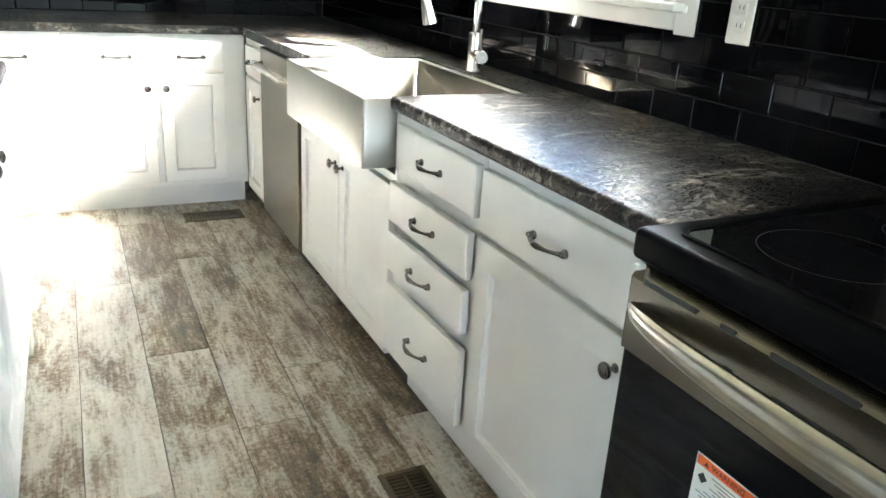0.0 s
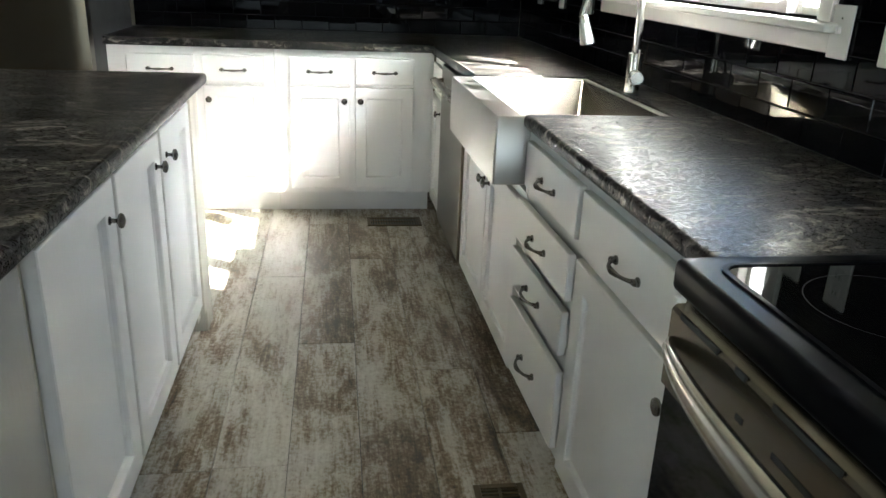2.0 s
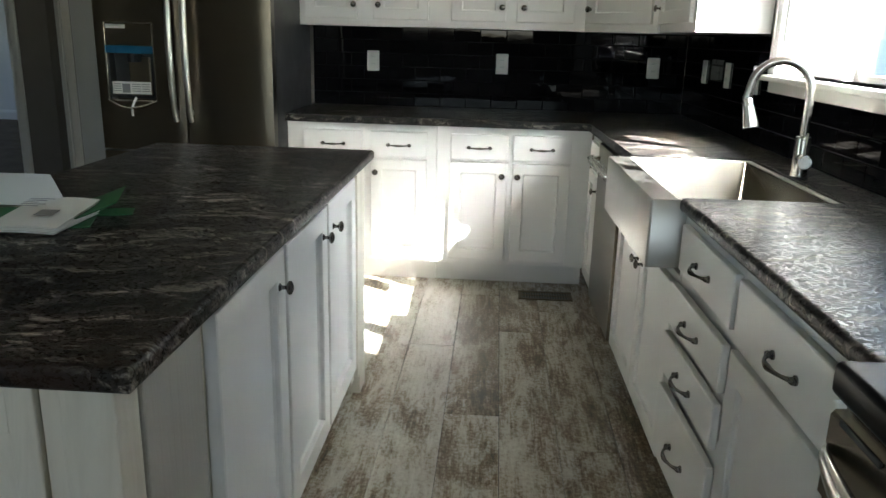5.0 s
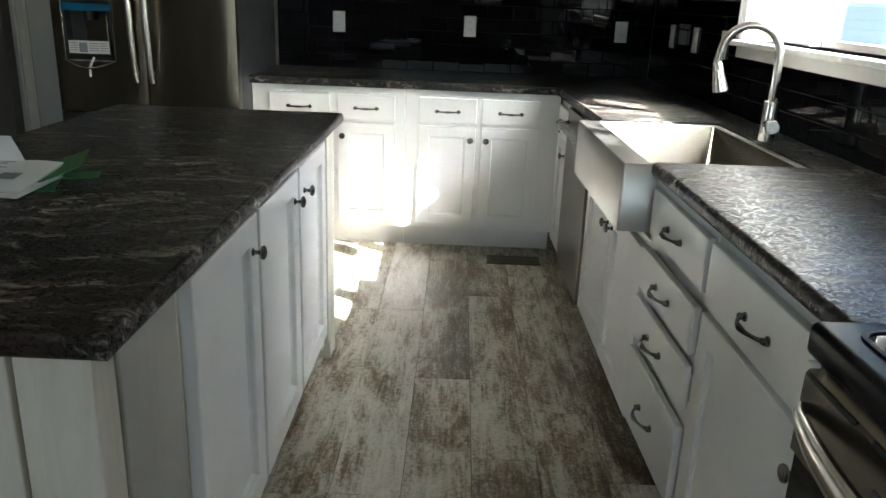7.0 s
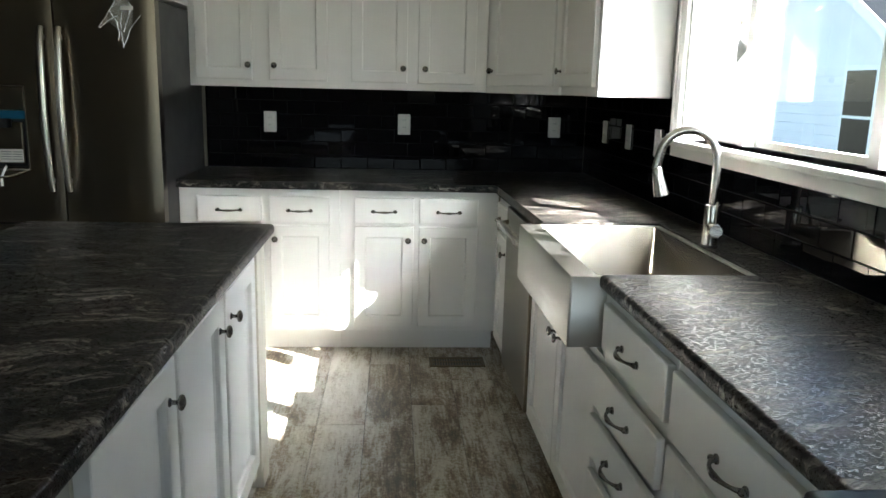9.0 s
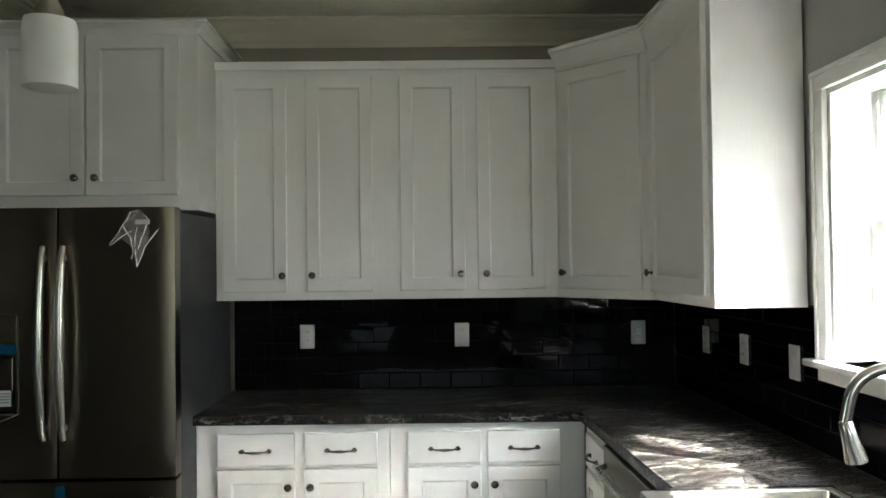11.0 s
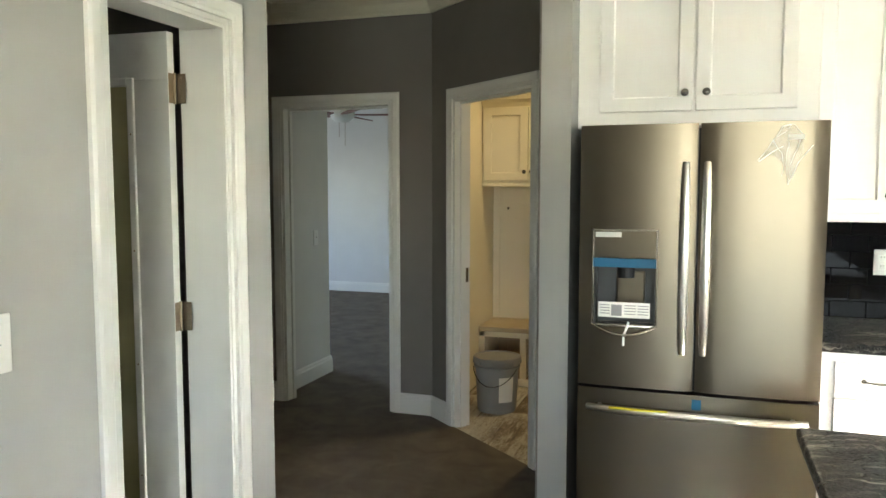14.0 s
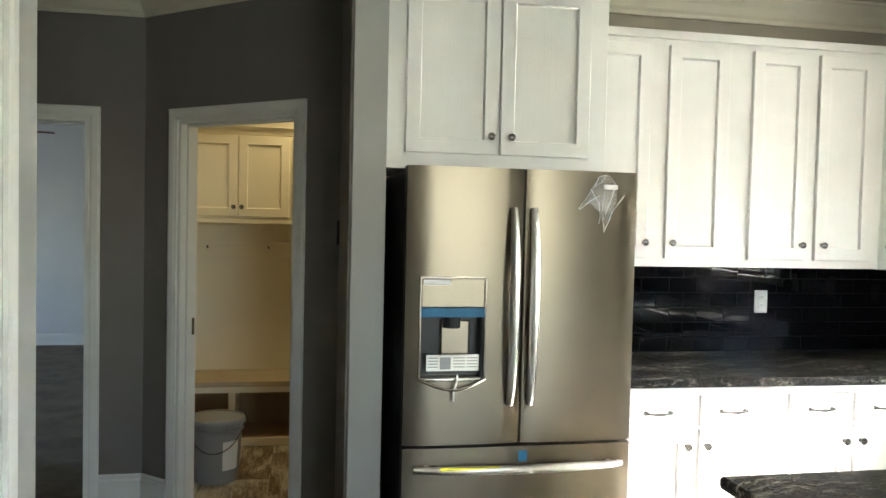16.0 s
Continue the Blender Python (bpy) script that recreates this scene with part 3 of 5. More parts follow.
def sash(name, xa, y0, y1, za, zb, f):
    bm = bmesh.new()
    box(bm, xa, y0, za, xa + 0.03, y0 + f, zb, 0.003, 1)
    box(bm, xa, y1 - f, za, xa + 0.03, y1, zb, 0.003, 1)
    box(bm, xa, y0 + f, za, xa + 0.03, y1 - f, za + f, 0.003, 1)
    box(bm, xa, y0 + f, zb - f, xa + 0.03, y1 - f, zb, 0.003, 1)
    sh = part(name, bm, M_TRIM, win)
    pane = part("pane", bx(xa + 0.012, y0 + f - 0.004, za + f - 0.004, xa + 0.018, y1 - f + 0.004, zb - f + 0.004), M_GLASS, sh)
    pane.visible_shadow = False


zm = 1.645
for y0, y1 in ((0.015, 0.015 + SIDE), (WL - 0.015 - SIDE, WL - 0.015)):
    sash("lower_sash", 0.12, y0, y1, WZ0, zm + 0.02, 0.024)
    sash("upper_sash", 0.152, y0, y1, zm - 0.02, WZ1 - 0.015, 0.024)
    part("sash_lock", bx(0.108, (y0 + y1) / 2 - 0.03, zm + 0.002, 0.13, (y0 + y1) / 2 + 0.03, zm + 0.024, 0.004), M_NICKEL, win)
sash("fixed_sash", 0.13, 0.065 + SIDE, WL - 0.065 - SIDE, WZ0, WZ1 - 0.015, 0.026)
stk = tagged(part("window_sticker", bx(0.1405, WL - 0.115 - SIDE - 0.17, 1.80, 0.1412, WL - 0.115 - SIDE - 0.02, 2.0), M_THIN), "white paper sticker on the window glass", "sticker")
stk.matrix_basis = EAST @ pose(KX, WY0, 0)


# ---- cabinets ----
def pull_mesh():
    """Arched drawer pull with a swelling middle and two round feet; it stands on y = 0 and reaches towards -y."""
    bm = bmesh.new()
    pts, rad = [], []
    for i in range(17):
        u = i / 16
        x = (u - 0.5) * 0.096
        pts.append((x, -0.004 - 0.024 * math.sin(math.pi * u) ** 0.55, 0))
        rad.append(0.0034 + 0.0024 * math.exp(-((u - 0.5) / 0.17) ** 2) + 0.0022 * (math.exp(-(u / 0.06) ** 2) + math.exp(-((1 - u) / 0.06) ** 2)))
    tube(bm, pts, rad, 8)
    for sx in (-1, 1):
        lathe(bm, [(0.0085, 0.0), (0.0085, 0.003), (0.006, 0.005), (0.005, 0.012)], 12, pose(sx * 0.048, 0, 0, 90))
        lathe(bm, [(0.0015, -0.0065), (0.005, -0.004), (0.0062, 0.0), (0.005, 0.004), (0.0015, 0.0065)], 10, pose(sx * 0.052, -0.008, 0, 0, 90))
    bmesh.ops.scale(bm, vec=(1.15, 1.1, 1.12), verts=bm.verts[:])
    return mesh_of("pull", bm, M_BRONZE, True)


def knob_mesh():
    bm = bmesh.new()
    lathe(bm, [(0.009, 0.0), (0.009, 0.002), (0.005, 0.005), (0.0045, 0.014), (0.008, 0.017), (0.0145, 0.020), (0.016, 0.024), (0.0145, 0.0275), (0.011, 0.0285), (0.0105, 0.0295), (0.006, 0.031), (0.001, 0.0315)], 20, pose(0, 0, 0, 90))
    return mesh_of("knob", bm, M_BRONZE, True)


PULL, KNOB = pull_mesh(), knob_mesh()


def on(mesh, name, parent, m):
    ob = new(name, mesh)
    ob.parent = parent
    ob.matrix_basis = m
    return ob


def rect_loops(bm, loops):
    """Joins rectangles (x0, x1, z0, z1, y) into one skin and closes the last."""
    rings = [[bm.verts.new((x, y, z)) for x, z in ((a, c), (b, c), (b, d), (a, d))] for a, b, c, d, y in loops]
    for r, q in zip(rings, rings[1:]):
        for i in range(4):
            bm.faces.new((r[i], r[(i + 1) % 4], q[(i + 1) % 4], q[i]))
    return rings


def shaker(parent, name, x0, x1, z0, z1, rail=0.058, knob=None, mat=None, thick=0.02, m=None):
    """A framed door with a recessed panel on the plane y = 0, in front of the cabinet face."""
    mat = mat or M_CAB
    bm = bmesh.new()
    e, t = 0.0025, thick
    a, b, c, d = x0 + rail, x1 - rail, z0 + rail, z1 - rail
    rings = rect_loops(bm, [(x0, x1, z0, z1, -0.0005), (x0, x1, z0, z1, -t + e), (x0 + e, x1 - e, z0 + e, z1 - e, -t), (a - e, b + e, c - e, d + e, -t), (a, b, c, d, -t + e), (a, b, c, d, -0.0005)])
    for i in range(4):
        bm.faces.new((rings[-1][i], rings[-1][(i + 1) % 4], rings[0][(i + 1) % 4], rings[0][i]))
    door = part(name, bm, mat, parent, m=m)
    bm = bmesh.new()
    g = 0.004
    rings = rect_loops(bm, [(a - 0.003, b + 0.003, c - 0.003, d + 0.003, -0.002), (a + 0.0006, b - 0.0006, c + 0.0006, d - 0.0006, -0.52 * t), (a + g, b - g, c + g, d - g, -0.3 * t)])
    bm.faces.new(rings[-1])
    bm.faces.new(rings[0][::-1])
    part("panel", bm, mat, door)
    if knob:
        on(KNOB, "knob", door, pose(knob[0], -thick, knob[1]))
    return door


def drawer(parent, x0, x1, z0, z1, out=0.0, thick=0.02, tilt=0.0):
    m = pose((x0 + x1) / 2, -out, (z0 + z1) / 2, 0, 0, tilt)
    w, h = (x1 - x0) / 2, (z1 - z0) / 2
    front = part("drawer_front", bx(-w, -thick, -h, w, 0, h, 0.004, 3), M_CAB, parent, m=m)
    if out:
        part("drawer_box", bx(-w + 0.02, 0.0, -h + 0.012, w - 0.02, 0.3, h - 0.03), M_CAB, front)
    on(PULL, "pull", front, pose(0, -thick, -0.004))
    return front


def base_body(cab, w, depth=0.58, top=0.875, toe=0.13, toe_in=0.10, mat=None):
    mat = mat or M_CAB
    part("carcass", bx(0.001, 0.0, toe, w - 0.001, depth, top, 0.0015, 1), mat, cab)
    part("toe_kick", bx(0.001, toe_in, 0.002, w - 0.001, depth, toe), mat, cab)


BACK_LABEL = "white oak base cabinet, drawers over shaker doors,"
FY = 3.82
# back run: two double units
c = thing("base_cabinet", pose(-1.145, FY, 0), BACK_LABEL + " beside the refrigerator", "cabinet", "base cabinets")
base_body(c, 0.80)
for x0, x1, kx in ((0.090, 0.407, 0.384), (0.448, 0.749, 0.475)):
    drawer(c, x0, x1, 0.704, 0.836)
    shaker(c, "door", x0, x1, 0.158, 0.689, knob=(kx, 0.621))
c = thing("base_cabinet", pose(-0.345, FY, 0), BACK_LABEL + " next to the corner", "cabinet", "base cabinets")
base_body(c, 0.81)
for x0, x1, kx in ((0.073, 0.376, 0.347), (0.403, 0.704, 0.430)):
    drawer(c, x0, x1, 0.704, 0.836)
    shaker(c, "door", x0, x1, 0.158, 0.689, knob=(kx, 0.621))

# window-wall run; local x runs towards the range
FX = 0.462


def east(y_far, x=None):
    return EAST @ pose(FX if x is None else x, y_far, 0, 0, 0, -90)


c = thing("base_cabinet", east(3.815), "narrow white base cabinet with one drawer beside the dishwasher", "cabinet", "base cabinets")
base_body(c, 0.40)
drawer(c, 0.06, 0.37, 0.704, 0.836)
shaker(c, "door", 0.06, 0.37, 0.13, 0.689, knob=(0.335, 0.62))

c = thing("sink_cabinet", east(2.812), "white sink base cabinet with two shaker doors under the apron sink", "cabinet", "base cabinets")
part("carcass", bx(0.0, 0.0, 0.115, 0.930, 0.56, 0.69, 0.0015, 1), M_CAB, c)
part("side_panel", bx(0.0, 0.0, 0.69, 0.018, 0.40, 0.875), M_CAB, c)
part("side_panel", bx(0.912, 0.0, 0.69, 0.930, 0.40, 0.875), M_CAB, c)
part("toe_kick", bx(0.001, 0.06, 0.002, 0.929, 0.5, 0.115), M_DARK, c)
shaker(c, "door", 0.018, 0.466, 0.12, 0.665, knob=(0.437, 0.605))
shaker(c, "door", 0.473, 0.923, 0.12, 0.665, knob=(0.512, 0.605))

c = thing("drawer_cabinet", east(1.88), "white four-drawer base cabinet, lower drawers not quite shut", "cabinet", "base cabinets")
base_body(c, 0.503, toe=0.115, toe_in=0.06)
for z0, z1, out, tilt in ((0.725, 0.853, 0.0, 0), (0.572, 0.690, 0.012, 0.8), (0.430, 0.545, 0.016, 1.0), (0.168, 0.385, 0.014, 1.0)):
    drawer(c, 0.024, 0.488, z0, z1, out, tilt=tilt)

c = thing("base_cabinet", east(1.375), "white base cabinet, one wide drawer over one door, beside range", "cabinet", "base cabinets")
base_body(c, 0.592, toe=0.115, toe_in=0.06)
drawer(c, 0.012, 0.576, 0.708, 0.853)
shaker(c, "door", 0.012, 0.576, 0.135, 0.692, rail=0.065, knob=(0.532, 0.632))

# wall cabinets
UY, UZ0, UZ1 = 4.13, 1.37, 2.42


def cab_crown(bm, path, z0, z1, out):
    h = z1 - z0
    return sweep(bm, path, [(0, z0), (0.006, z0), (0.01, z0 + h * 0.2), (out * 0.35, z0 + h * 0.45), (out * 0.8, z0 + h * 0.78), (out, z0 + h * 0.82), (out, z1), (0, z1)])


c = thing("wall_cabinet", pose(-1.143, UY, 0), "tall white shaker wall cabinets with four doors above black tile", "cabinet", "wall cabinets")
part("carcass", bx(0, 0, UZ0, 1.56, 0.31, UZ1 + 0.03), M_CAB, c)
part("top_trim", bx(0, -0.014, UZ1, 1.56, 0.0, UZ1 + 0.04, 0.003), M_CAB, c)
for x0, x1, kx in ((0.033, 0.322, 0.305), (0.412, 0.714, 0.440), (0.839, 1.134, 1.112), (1.191, 1.497, 1.228)):
    shaker(c, "door", x0, x1, 1.408, 2.392, knob=(kx, 1.482))

# diagonal corner cabinet
CA, CB = Vector((0.418, 4.13)), Vector((0.735, 3.775))
DL = (CB - CA).length
DM = Matrix.Translation((CA.x, CA.y, 0)) @ Matrix.Rotation(math.atan2(CB.y - CA.y, CB.x - CA.x), 4, "Z")
c = thing("corner_wall_cabinet", DM, "white diagonal corner wall cabinet with crown moulding", "cabinet", "wall cabinets")
INV = DM.inverted()


def loc(x, y):
    v = INV @ Vector((x, y, 0))
    return (v.x, v.y)


bm = bmesh.new()
prism(bm, [loc(CA.x + 0.001, CA.y), loc(CB.x, CB.y + 0.001), loc(1.046, CB.y + 0.001), loc(1.046, 4.44), loc(CA.x + 0.001, 4.44)], UZ0 - 0.002, 2.43)
part("carcass", bm, M_CAB, c)
shaker(c, "door", 0.022, DL - 0.03, 1.408, 2.392, knob=(0.05, 1.482))
part("crown", cab_crown(bmesh.new(), [(0, 0), (DL, 0)], 2.40, 2.50, 0.055), M_CAB, c)

# cabinet on the window wall, its side towards the window
c = thing("wall_cabinet", EAST @ pose(0.738, 3.774, 0, 0, 0, -90), "white wall cabinet beside the window, sunlit on its side", "cabinet", "wall cabinets")
part("carcass", bx(0, 0, UZ0, 0.66, 0.308, 2.43, 0.0015, 1), M_CAB, c)
shaker(c, "door", 0.02, 0.625, 1.408, 2.392, knob=(0.05, 1.482))
part("crown", cab_crown(bmesh.new(), [(0, 0), (0.66, 0), (0.66, 0.308)], 2.40, 2.50, 0.055), M_CAB, c)

# cabinet over the refrigerator
c = thing("wall_cabinet", pose(-2.082, 3.862, 0), "deep white cabinet over the refrigerator with crown moulding", "cabinet", "wall cabinets")
part("carcass", bx(0, 0, 1.766, 0.94, 0.58, 2.51, 0.0015, 1), M_CAB, c)
shaker(c, "door", 0.091, 0.469, 1.831, 2.505, knob=(0.437, 1.903))
shaker(c, "door", 0.479, 0.860, 1.831, 2.505, knob=(0.521, 1.903))
part("crown", cab_crown(bmesh.new(), [(0.0, 0), (0.94, 0), (0.94, 0.57)], 2.51, 2.56, 0.05), M_CAB, c)

# ---- worktops ----
def worktop(name, outline, rounded, label):
    """A slab with rounded upper edges; rounded: indices of the outline's sides that are exposed."""
    bm = bmesh.new()
    prism(bm, outline, 0.876, 0.915)
    bm.verts.ensure_lookup_table()
    n = len(outline)
    edges = []
    for i in rounded:
        a, b = bm.verts[n + i], bm.verts[n + (i + 1) % n]
        e = bm.edges.get((a, b))
        edges.append(e)
        e2 = bm.edges.get((bm.verts[i], bm.verts[(i + 1) % n]))
        edges.append(e2)
    bmesh.ops.bevel(bm, geom=edges, offset=0.013, segments=4, affect="EDGES", profile=0.5)
    ob = part(name, bm, M_STONE, smooth=True)
    return tagged(ob, label, "worktop")


SY0, SY1, SX0, SX1 = 1.905, 2.70, 0.362, 0.89
TX = 0.442
worktop("worktop", [east_point(*p) for p in ((TX, 0.784), (1.042, 0.784), (1.042, 4.44))] + [(-1.165, 4.44), (-1.165, 3.775), east_point(TX, 3.782)] + [east_point(*p) for p in ((TX, SY1), (SX1, SY1), (SX1, SY0), (TX, SY0))], (3, 4, 5, 9), "dark veined laminate worktop running round the corner to the range")
worktop("island_worktop", [(-1.323, 0.632), (-0.488, 0.632), (-0.488, 2.60), (-1.323, 2.60)], (0, 1, 2, 3), "dark veined laminate island top with rounded edges")


# ---- island ----
isl = thing("kitchen_island", pose(-0.95, 1.6, 0), "white washed wood kitchen island with panelled ends and three doors", "island")


IX = -0.526


def island_part(name, x0, y0, z0, x1, y1, z1, bevel=0.003):
    return part(name, bx(x0 + 0.95, y0 - 1.6, z0, x1 + 0.95, y1 - 1.6, z1, bevel), M_ISL, isl)


island_part("carcass", -1.26, 0.685, 0.11, IX, 2.50, 0.875, 0.001)
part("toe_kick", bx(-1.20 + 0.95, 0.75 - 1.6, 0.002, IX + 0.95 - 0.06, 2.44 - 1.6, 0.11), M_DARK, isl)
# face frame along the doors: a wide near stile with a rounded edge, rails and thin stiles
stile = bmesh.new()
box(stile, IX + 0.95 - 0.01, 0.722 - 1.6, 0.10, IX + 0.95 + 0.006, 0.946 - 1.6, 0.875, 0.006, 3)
part("stile", stile, M_STILE, isl, "grey near stile, darker than the doors")
island_part("stile", IX, 2.285, 0.10, IX + 0.006, 2.335, 0.875)
island_part("end_post", IX, 2.36, 0.10, IX + 0.018, 2.50, 0.875)
island_part("foot_block", IX - 0.05, 2.43, 0.002, IX + 0.012, 2.54, 0.10)
island_part("corner_post", -0.598, 0.648, 0.002, -0.520, 0.712, 0.875)
island_part("corner_post", -1.27, 0.648, 0.002, -1.12, 0.684, 0.875)
island_part("end_board", -0.629, 0.658, 0.002, -0.6015, 0.684, 0.875, 0.002)
island_part("end_board", -0.672, 0.650, 0.002, -0.6325, 0.684, 0.875, 0.002)
island_part("end_rail", -1.12, 0.654, 0.80, -0.674, 0.684, 0.875, 0.002)
island_part("end_panel", -1.12, 0.668, 0.002, -0.674, 0.684, 0.80, 0.002)


def island_door(x0, x1, kx):
    shaker(isl, "door", x0, x1, 0.175, 0.866, rail=0.062, knob=(kx, 0.789), thick=0.027, m=pose(IX + 0.95, -1.6, 0, 0, 0, 90))


island_door(0.966, 1.394, 1.345)
island_door(1.418, 1.836, 1.782)
island_door(1.862, 2.275, 1.912)


# ---- range ----
RANGE = EAST @ pose(-0.05, 0.40, 0)
rng = thing("kitchen_range", RANGE, "stainless and black glass-top electric range set into the worktop", "range")
RY = 0.379
part("carcass", bx(0.51, -RY, 0.01, 1.08, RY, 0.872), M_GREYSIDE, rng)
bm = bx(0.428, -RY - 0.002, 0.872, 1.08, RY + 0.002, 0.923, 0.012, 4)
cook = part("cooktop", bm, M_BLACK, rng, "black enamel cooktop surround", smooth=True)


def rounded_outline(x0, y0, x1, y1, r, n=7):
    out = []
    for cx, cy, a0 in ((x1 - r, y1 - r, 0), (x0 + r, y1 - r, 90), (x0 + r, y0 + r, 180), (x1 - r, y0 + r, 270)):
        for k in range(n):
            a = radians(a0 + 90 * k / (n - 1))
            out.append((cx + r * math.cos(a), cy + r * math.sin(a)))
    return out


bm = bmesh.new()
prism(bm, rounded_outline(0.474, -RY + 0.045, 1.0, RY - 0.045, 0.03), 0.921, 0.9238)
part("glass_top", bm, M_GLASSTOP, cook, "black ceramic glass")
# raised shiny lip round the glass
bm = bmesh.new()
o1, o2 = rounded_outline(0.466, -RY + 0.037, 1.008, RY - 0.037, 0.036), rounded_outline(0.474, -RY + 0.045, 1.0, RY - 0.045, 0.03)
za = [[bm.verts.new((x, y, z)) for x, y in o] for o, z in ((o1, 0.9225), (o1, 0.9262), (o2, 0.9262), (o2, 0.9232))]
for r, q in zip(za, za[1:]):
    for i in range(len(r)):
        bm.faces.new((r[i], r[(i + 1) % len(r)], q[(i + 1) % len(r)], q[i]))
part("lip", bm, M_BLACK, cook, "raised enamel lip round the glass", smooth=True)
for cx, cy, r in ((0.63, 0.19, 0.105), (0.63, -0.19, 0.085), (0.86, 0.19, 0.075), (0.86, -0.19, 0.105)):
    bm = bmesh.new()
    n = 48
    a = [bm.verts.new((cx + r * math.cos(2 * math.pi * i / n), cy + r * math.sin(2 * math.pi * i / n), 0.9241)) for i in range(n)]
    b = [bm.verts.new((cx + (r - 0.0012) * math.cos(2 * math.pi * i / n), cy + (r - 0.0012) * math.sin(2 * math.pi * i / n), 0.9241)) for i in range(n)]
    for i in range(n):
        bm.faces.new((a[i], a[(i + 1) % n], b[(i + 1) % n], b[i]))
    part("burner_ring", bm, M_RING, cook, "thin grey burner outline")
bm = bx(1.035, -RY + 0.02, 0.923, 1.08, RY - 0.025, 1.035, 0.006)
guard = part("backguard", bm, M_BLACK, rng, "black raised back panel")
part("control_panel", bx(1.015, -RY + 0.02, 1.045, 1.078, RY - 0.025, 1.175, 0.014, 3), M_STEEL, guard, "brushed steel control panel")
# upper door trim: a sloping ledge under the cooktop over a hollowed steel face
prof = [(0.51, 0.722), (0.434, 0.722), (0.434, 0.842), (0.438, 0.848), (0.452, 0.860), (0.51, 0.860)]
bm = bmesh.new()
rings = [[bm.verts.new((x, y, z)) for x, z in prof] for y in (-RY + 0.004, RY - 0.004)]
for i in range(len(prof)):
    j = (i + 1) % len(prof)
    bm.faces.new((rings[0][i], rings[0][j], rings[1][j], rings[1][i]))
bm.faces.new(rings[0])
bm.faces.new(rings[1][::-1])
front = part("door_trim", bm, M_STEEL, rng, "brushed stainless upper door trim")
part("end_cap", bx(0.432, RY - 0.018, 0.856, 0.448, RY - 0.006, 0.865, 0.002), M_PLASTIC, front, "small pale end cap")
for a, b in ((0.235, 0.345), (0.165, 0.19), (-0.02, 0.105), (-0.10, -0.06), (-0.31, -0.19)):
    part("vent_slot", bx(0.4325, a, 0.840, 0.436, b, 0.849, 0.0008, 1), M_DARK, front, "dark vent slot")
for a, b in ((0.155, 0.172), (-0.03, 0.09), (-0.12, -0.10)):
    part("vent_slot", bx(0.4325, a, 0.786, 0.436, b, 0.795, 0.0008, 1), M_DARK, front, "dark vent slot")
# the handle bows out of the trim and tapers into it at both ends
bm = bmesh.new()
rings = []
for i in range(33):
    u = i / 32
    out = 0.058 * math.sin(math.pi * u) ** 0.62
    fat = 0.35 + 0.65 * math.sin(math.pi * u) ** 0.45
    cx, cz, y = 0.432 - out, 0.796 + 0.012 * math.sin(math.pi * u), (0.5 - u) * 2 * (RY - 0.014)
    rings.append([bm.verts.new((cx + 0.014 * fat * math.cos(2 * math.pi * k / 14), y, cz + 0.021 * fat * math.sin(2 * math.pi * k / 14) - 0.10 * out * (math.sin(2 * math.pi * k / 14) < -0.5))) for k in range(14)])
for r, q in zip(rings, rings[1:]):
    for k in range(14):
        bm.faces.new((r[k], r[(k + 1) % 14], q[(k + 1) % 14], q[k]))
bm.faces.new(rings[0][::-1])
bm.faces.new(rings[-1])
part("handle", bm, M_NICKEL, rng, "bowed stainless door handle", smooth=True)
door = part("oven_door", bx(0.44, -RY + 0.004, 0.20, 0.51, RY - 0.004, 0.719, 0.004), M_GLASSTOP, rng, "black glass oven door")
part("storage_drawer", bx(0.443, -RY + 0.004, 0.03, 0.51, RY - 0.004, 0.195, 0.004), M_STEEL, rng, "brushed stainless storage drawer")
st = tagged(part("warning_label", bx(0.4385, 0.015, 0.33, 0.4396, 0.165, 0.60), M_PAPER), "white paper warning label with an orange band on the oven", "label")
st.matrix_basis = RANGE @ pose(0, 0.022, 0.046)
part("orange_band", bx(0.4382, 0.017, 0.583, 0.4385, 0.163, 0.598), M_ORANGE, st, "orange warning band")
part("symbol", lathe(bmesh.new(), [(0.009, 0.0), (0.009, 0.0003)], 4, pose(0.4383, 0.148, 0.566, 0, -90)), M_DARK, st, "small black symbol")
part("warning_sign", lathe(bmesh.new(), [(0.005, 0.0), (0.005, 0.0003)], 3, pose(0.4381, 0.145, 0.5895, 0, -90, 0)), M_DARK, st, "black warning triangle")
for r in range(26):
    part("text_line", bx(0.4382, 0.025, 0.575 - 0.0058 * r, 0.4385, (0.132 if r < 5 else 0.156) - 0.007 * (r % 3), 0.5768 - 0.0058 * r), M_INK, st)
txt = bpy.data.curves.new("warning_word", "FONT")
txt.body, txt.size, txt.extrude, txt.align_x, txt.align_y = "WARNING", 0.0125, 0.0002, "CENTER", "CENTER"
txt.materials.append(M_DARK)
word = new("warning_word", txt)
word.parent = st
word.matrix_basis = Matrix.Translation((0.4379, 0.105, 0.5905)) @ Matrix(((0, 0, -1, 0), (-1, 0, 0, 0), (0, 1, 0, 0), (0, 0, 0, 1)))

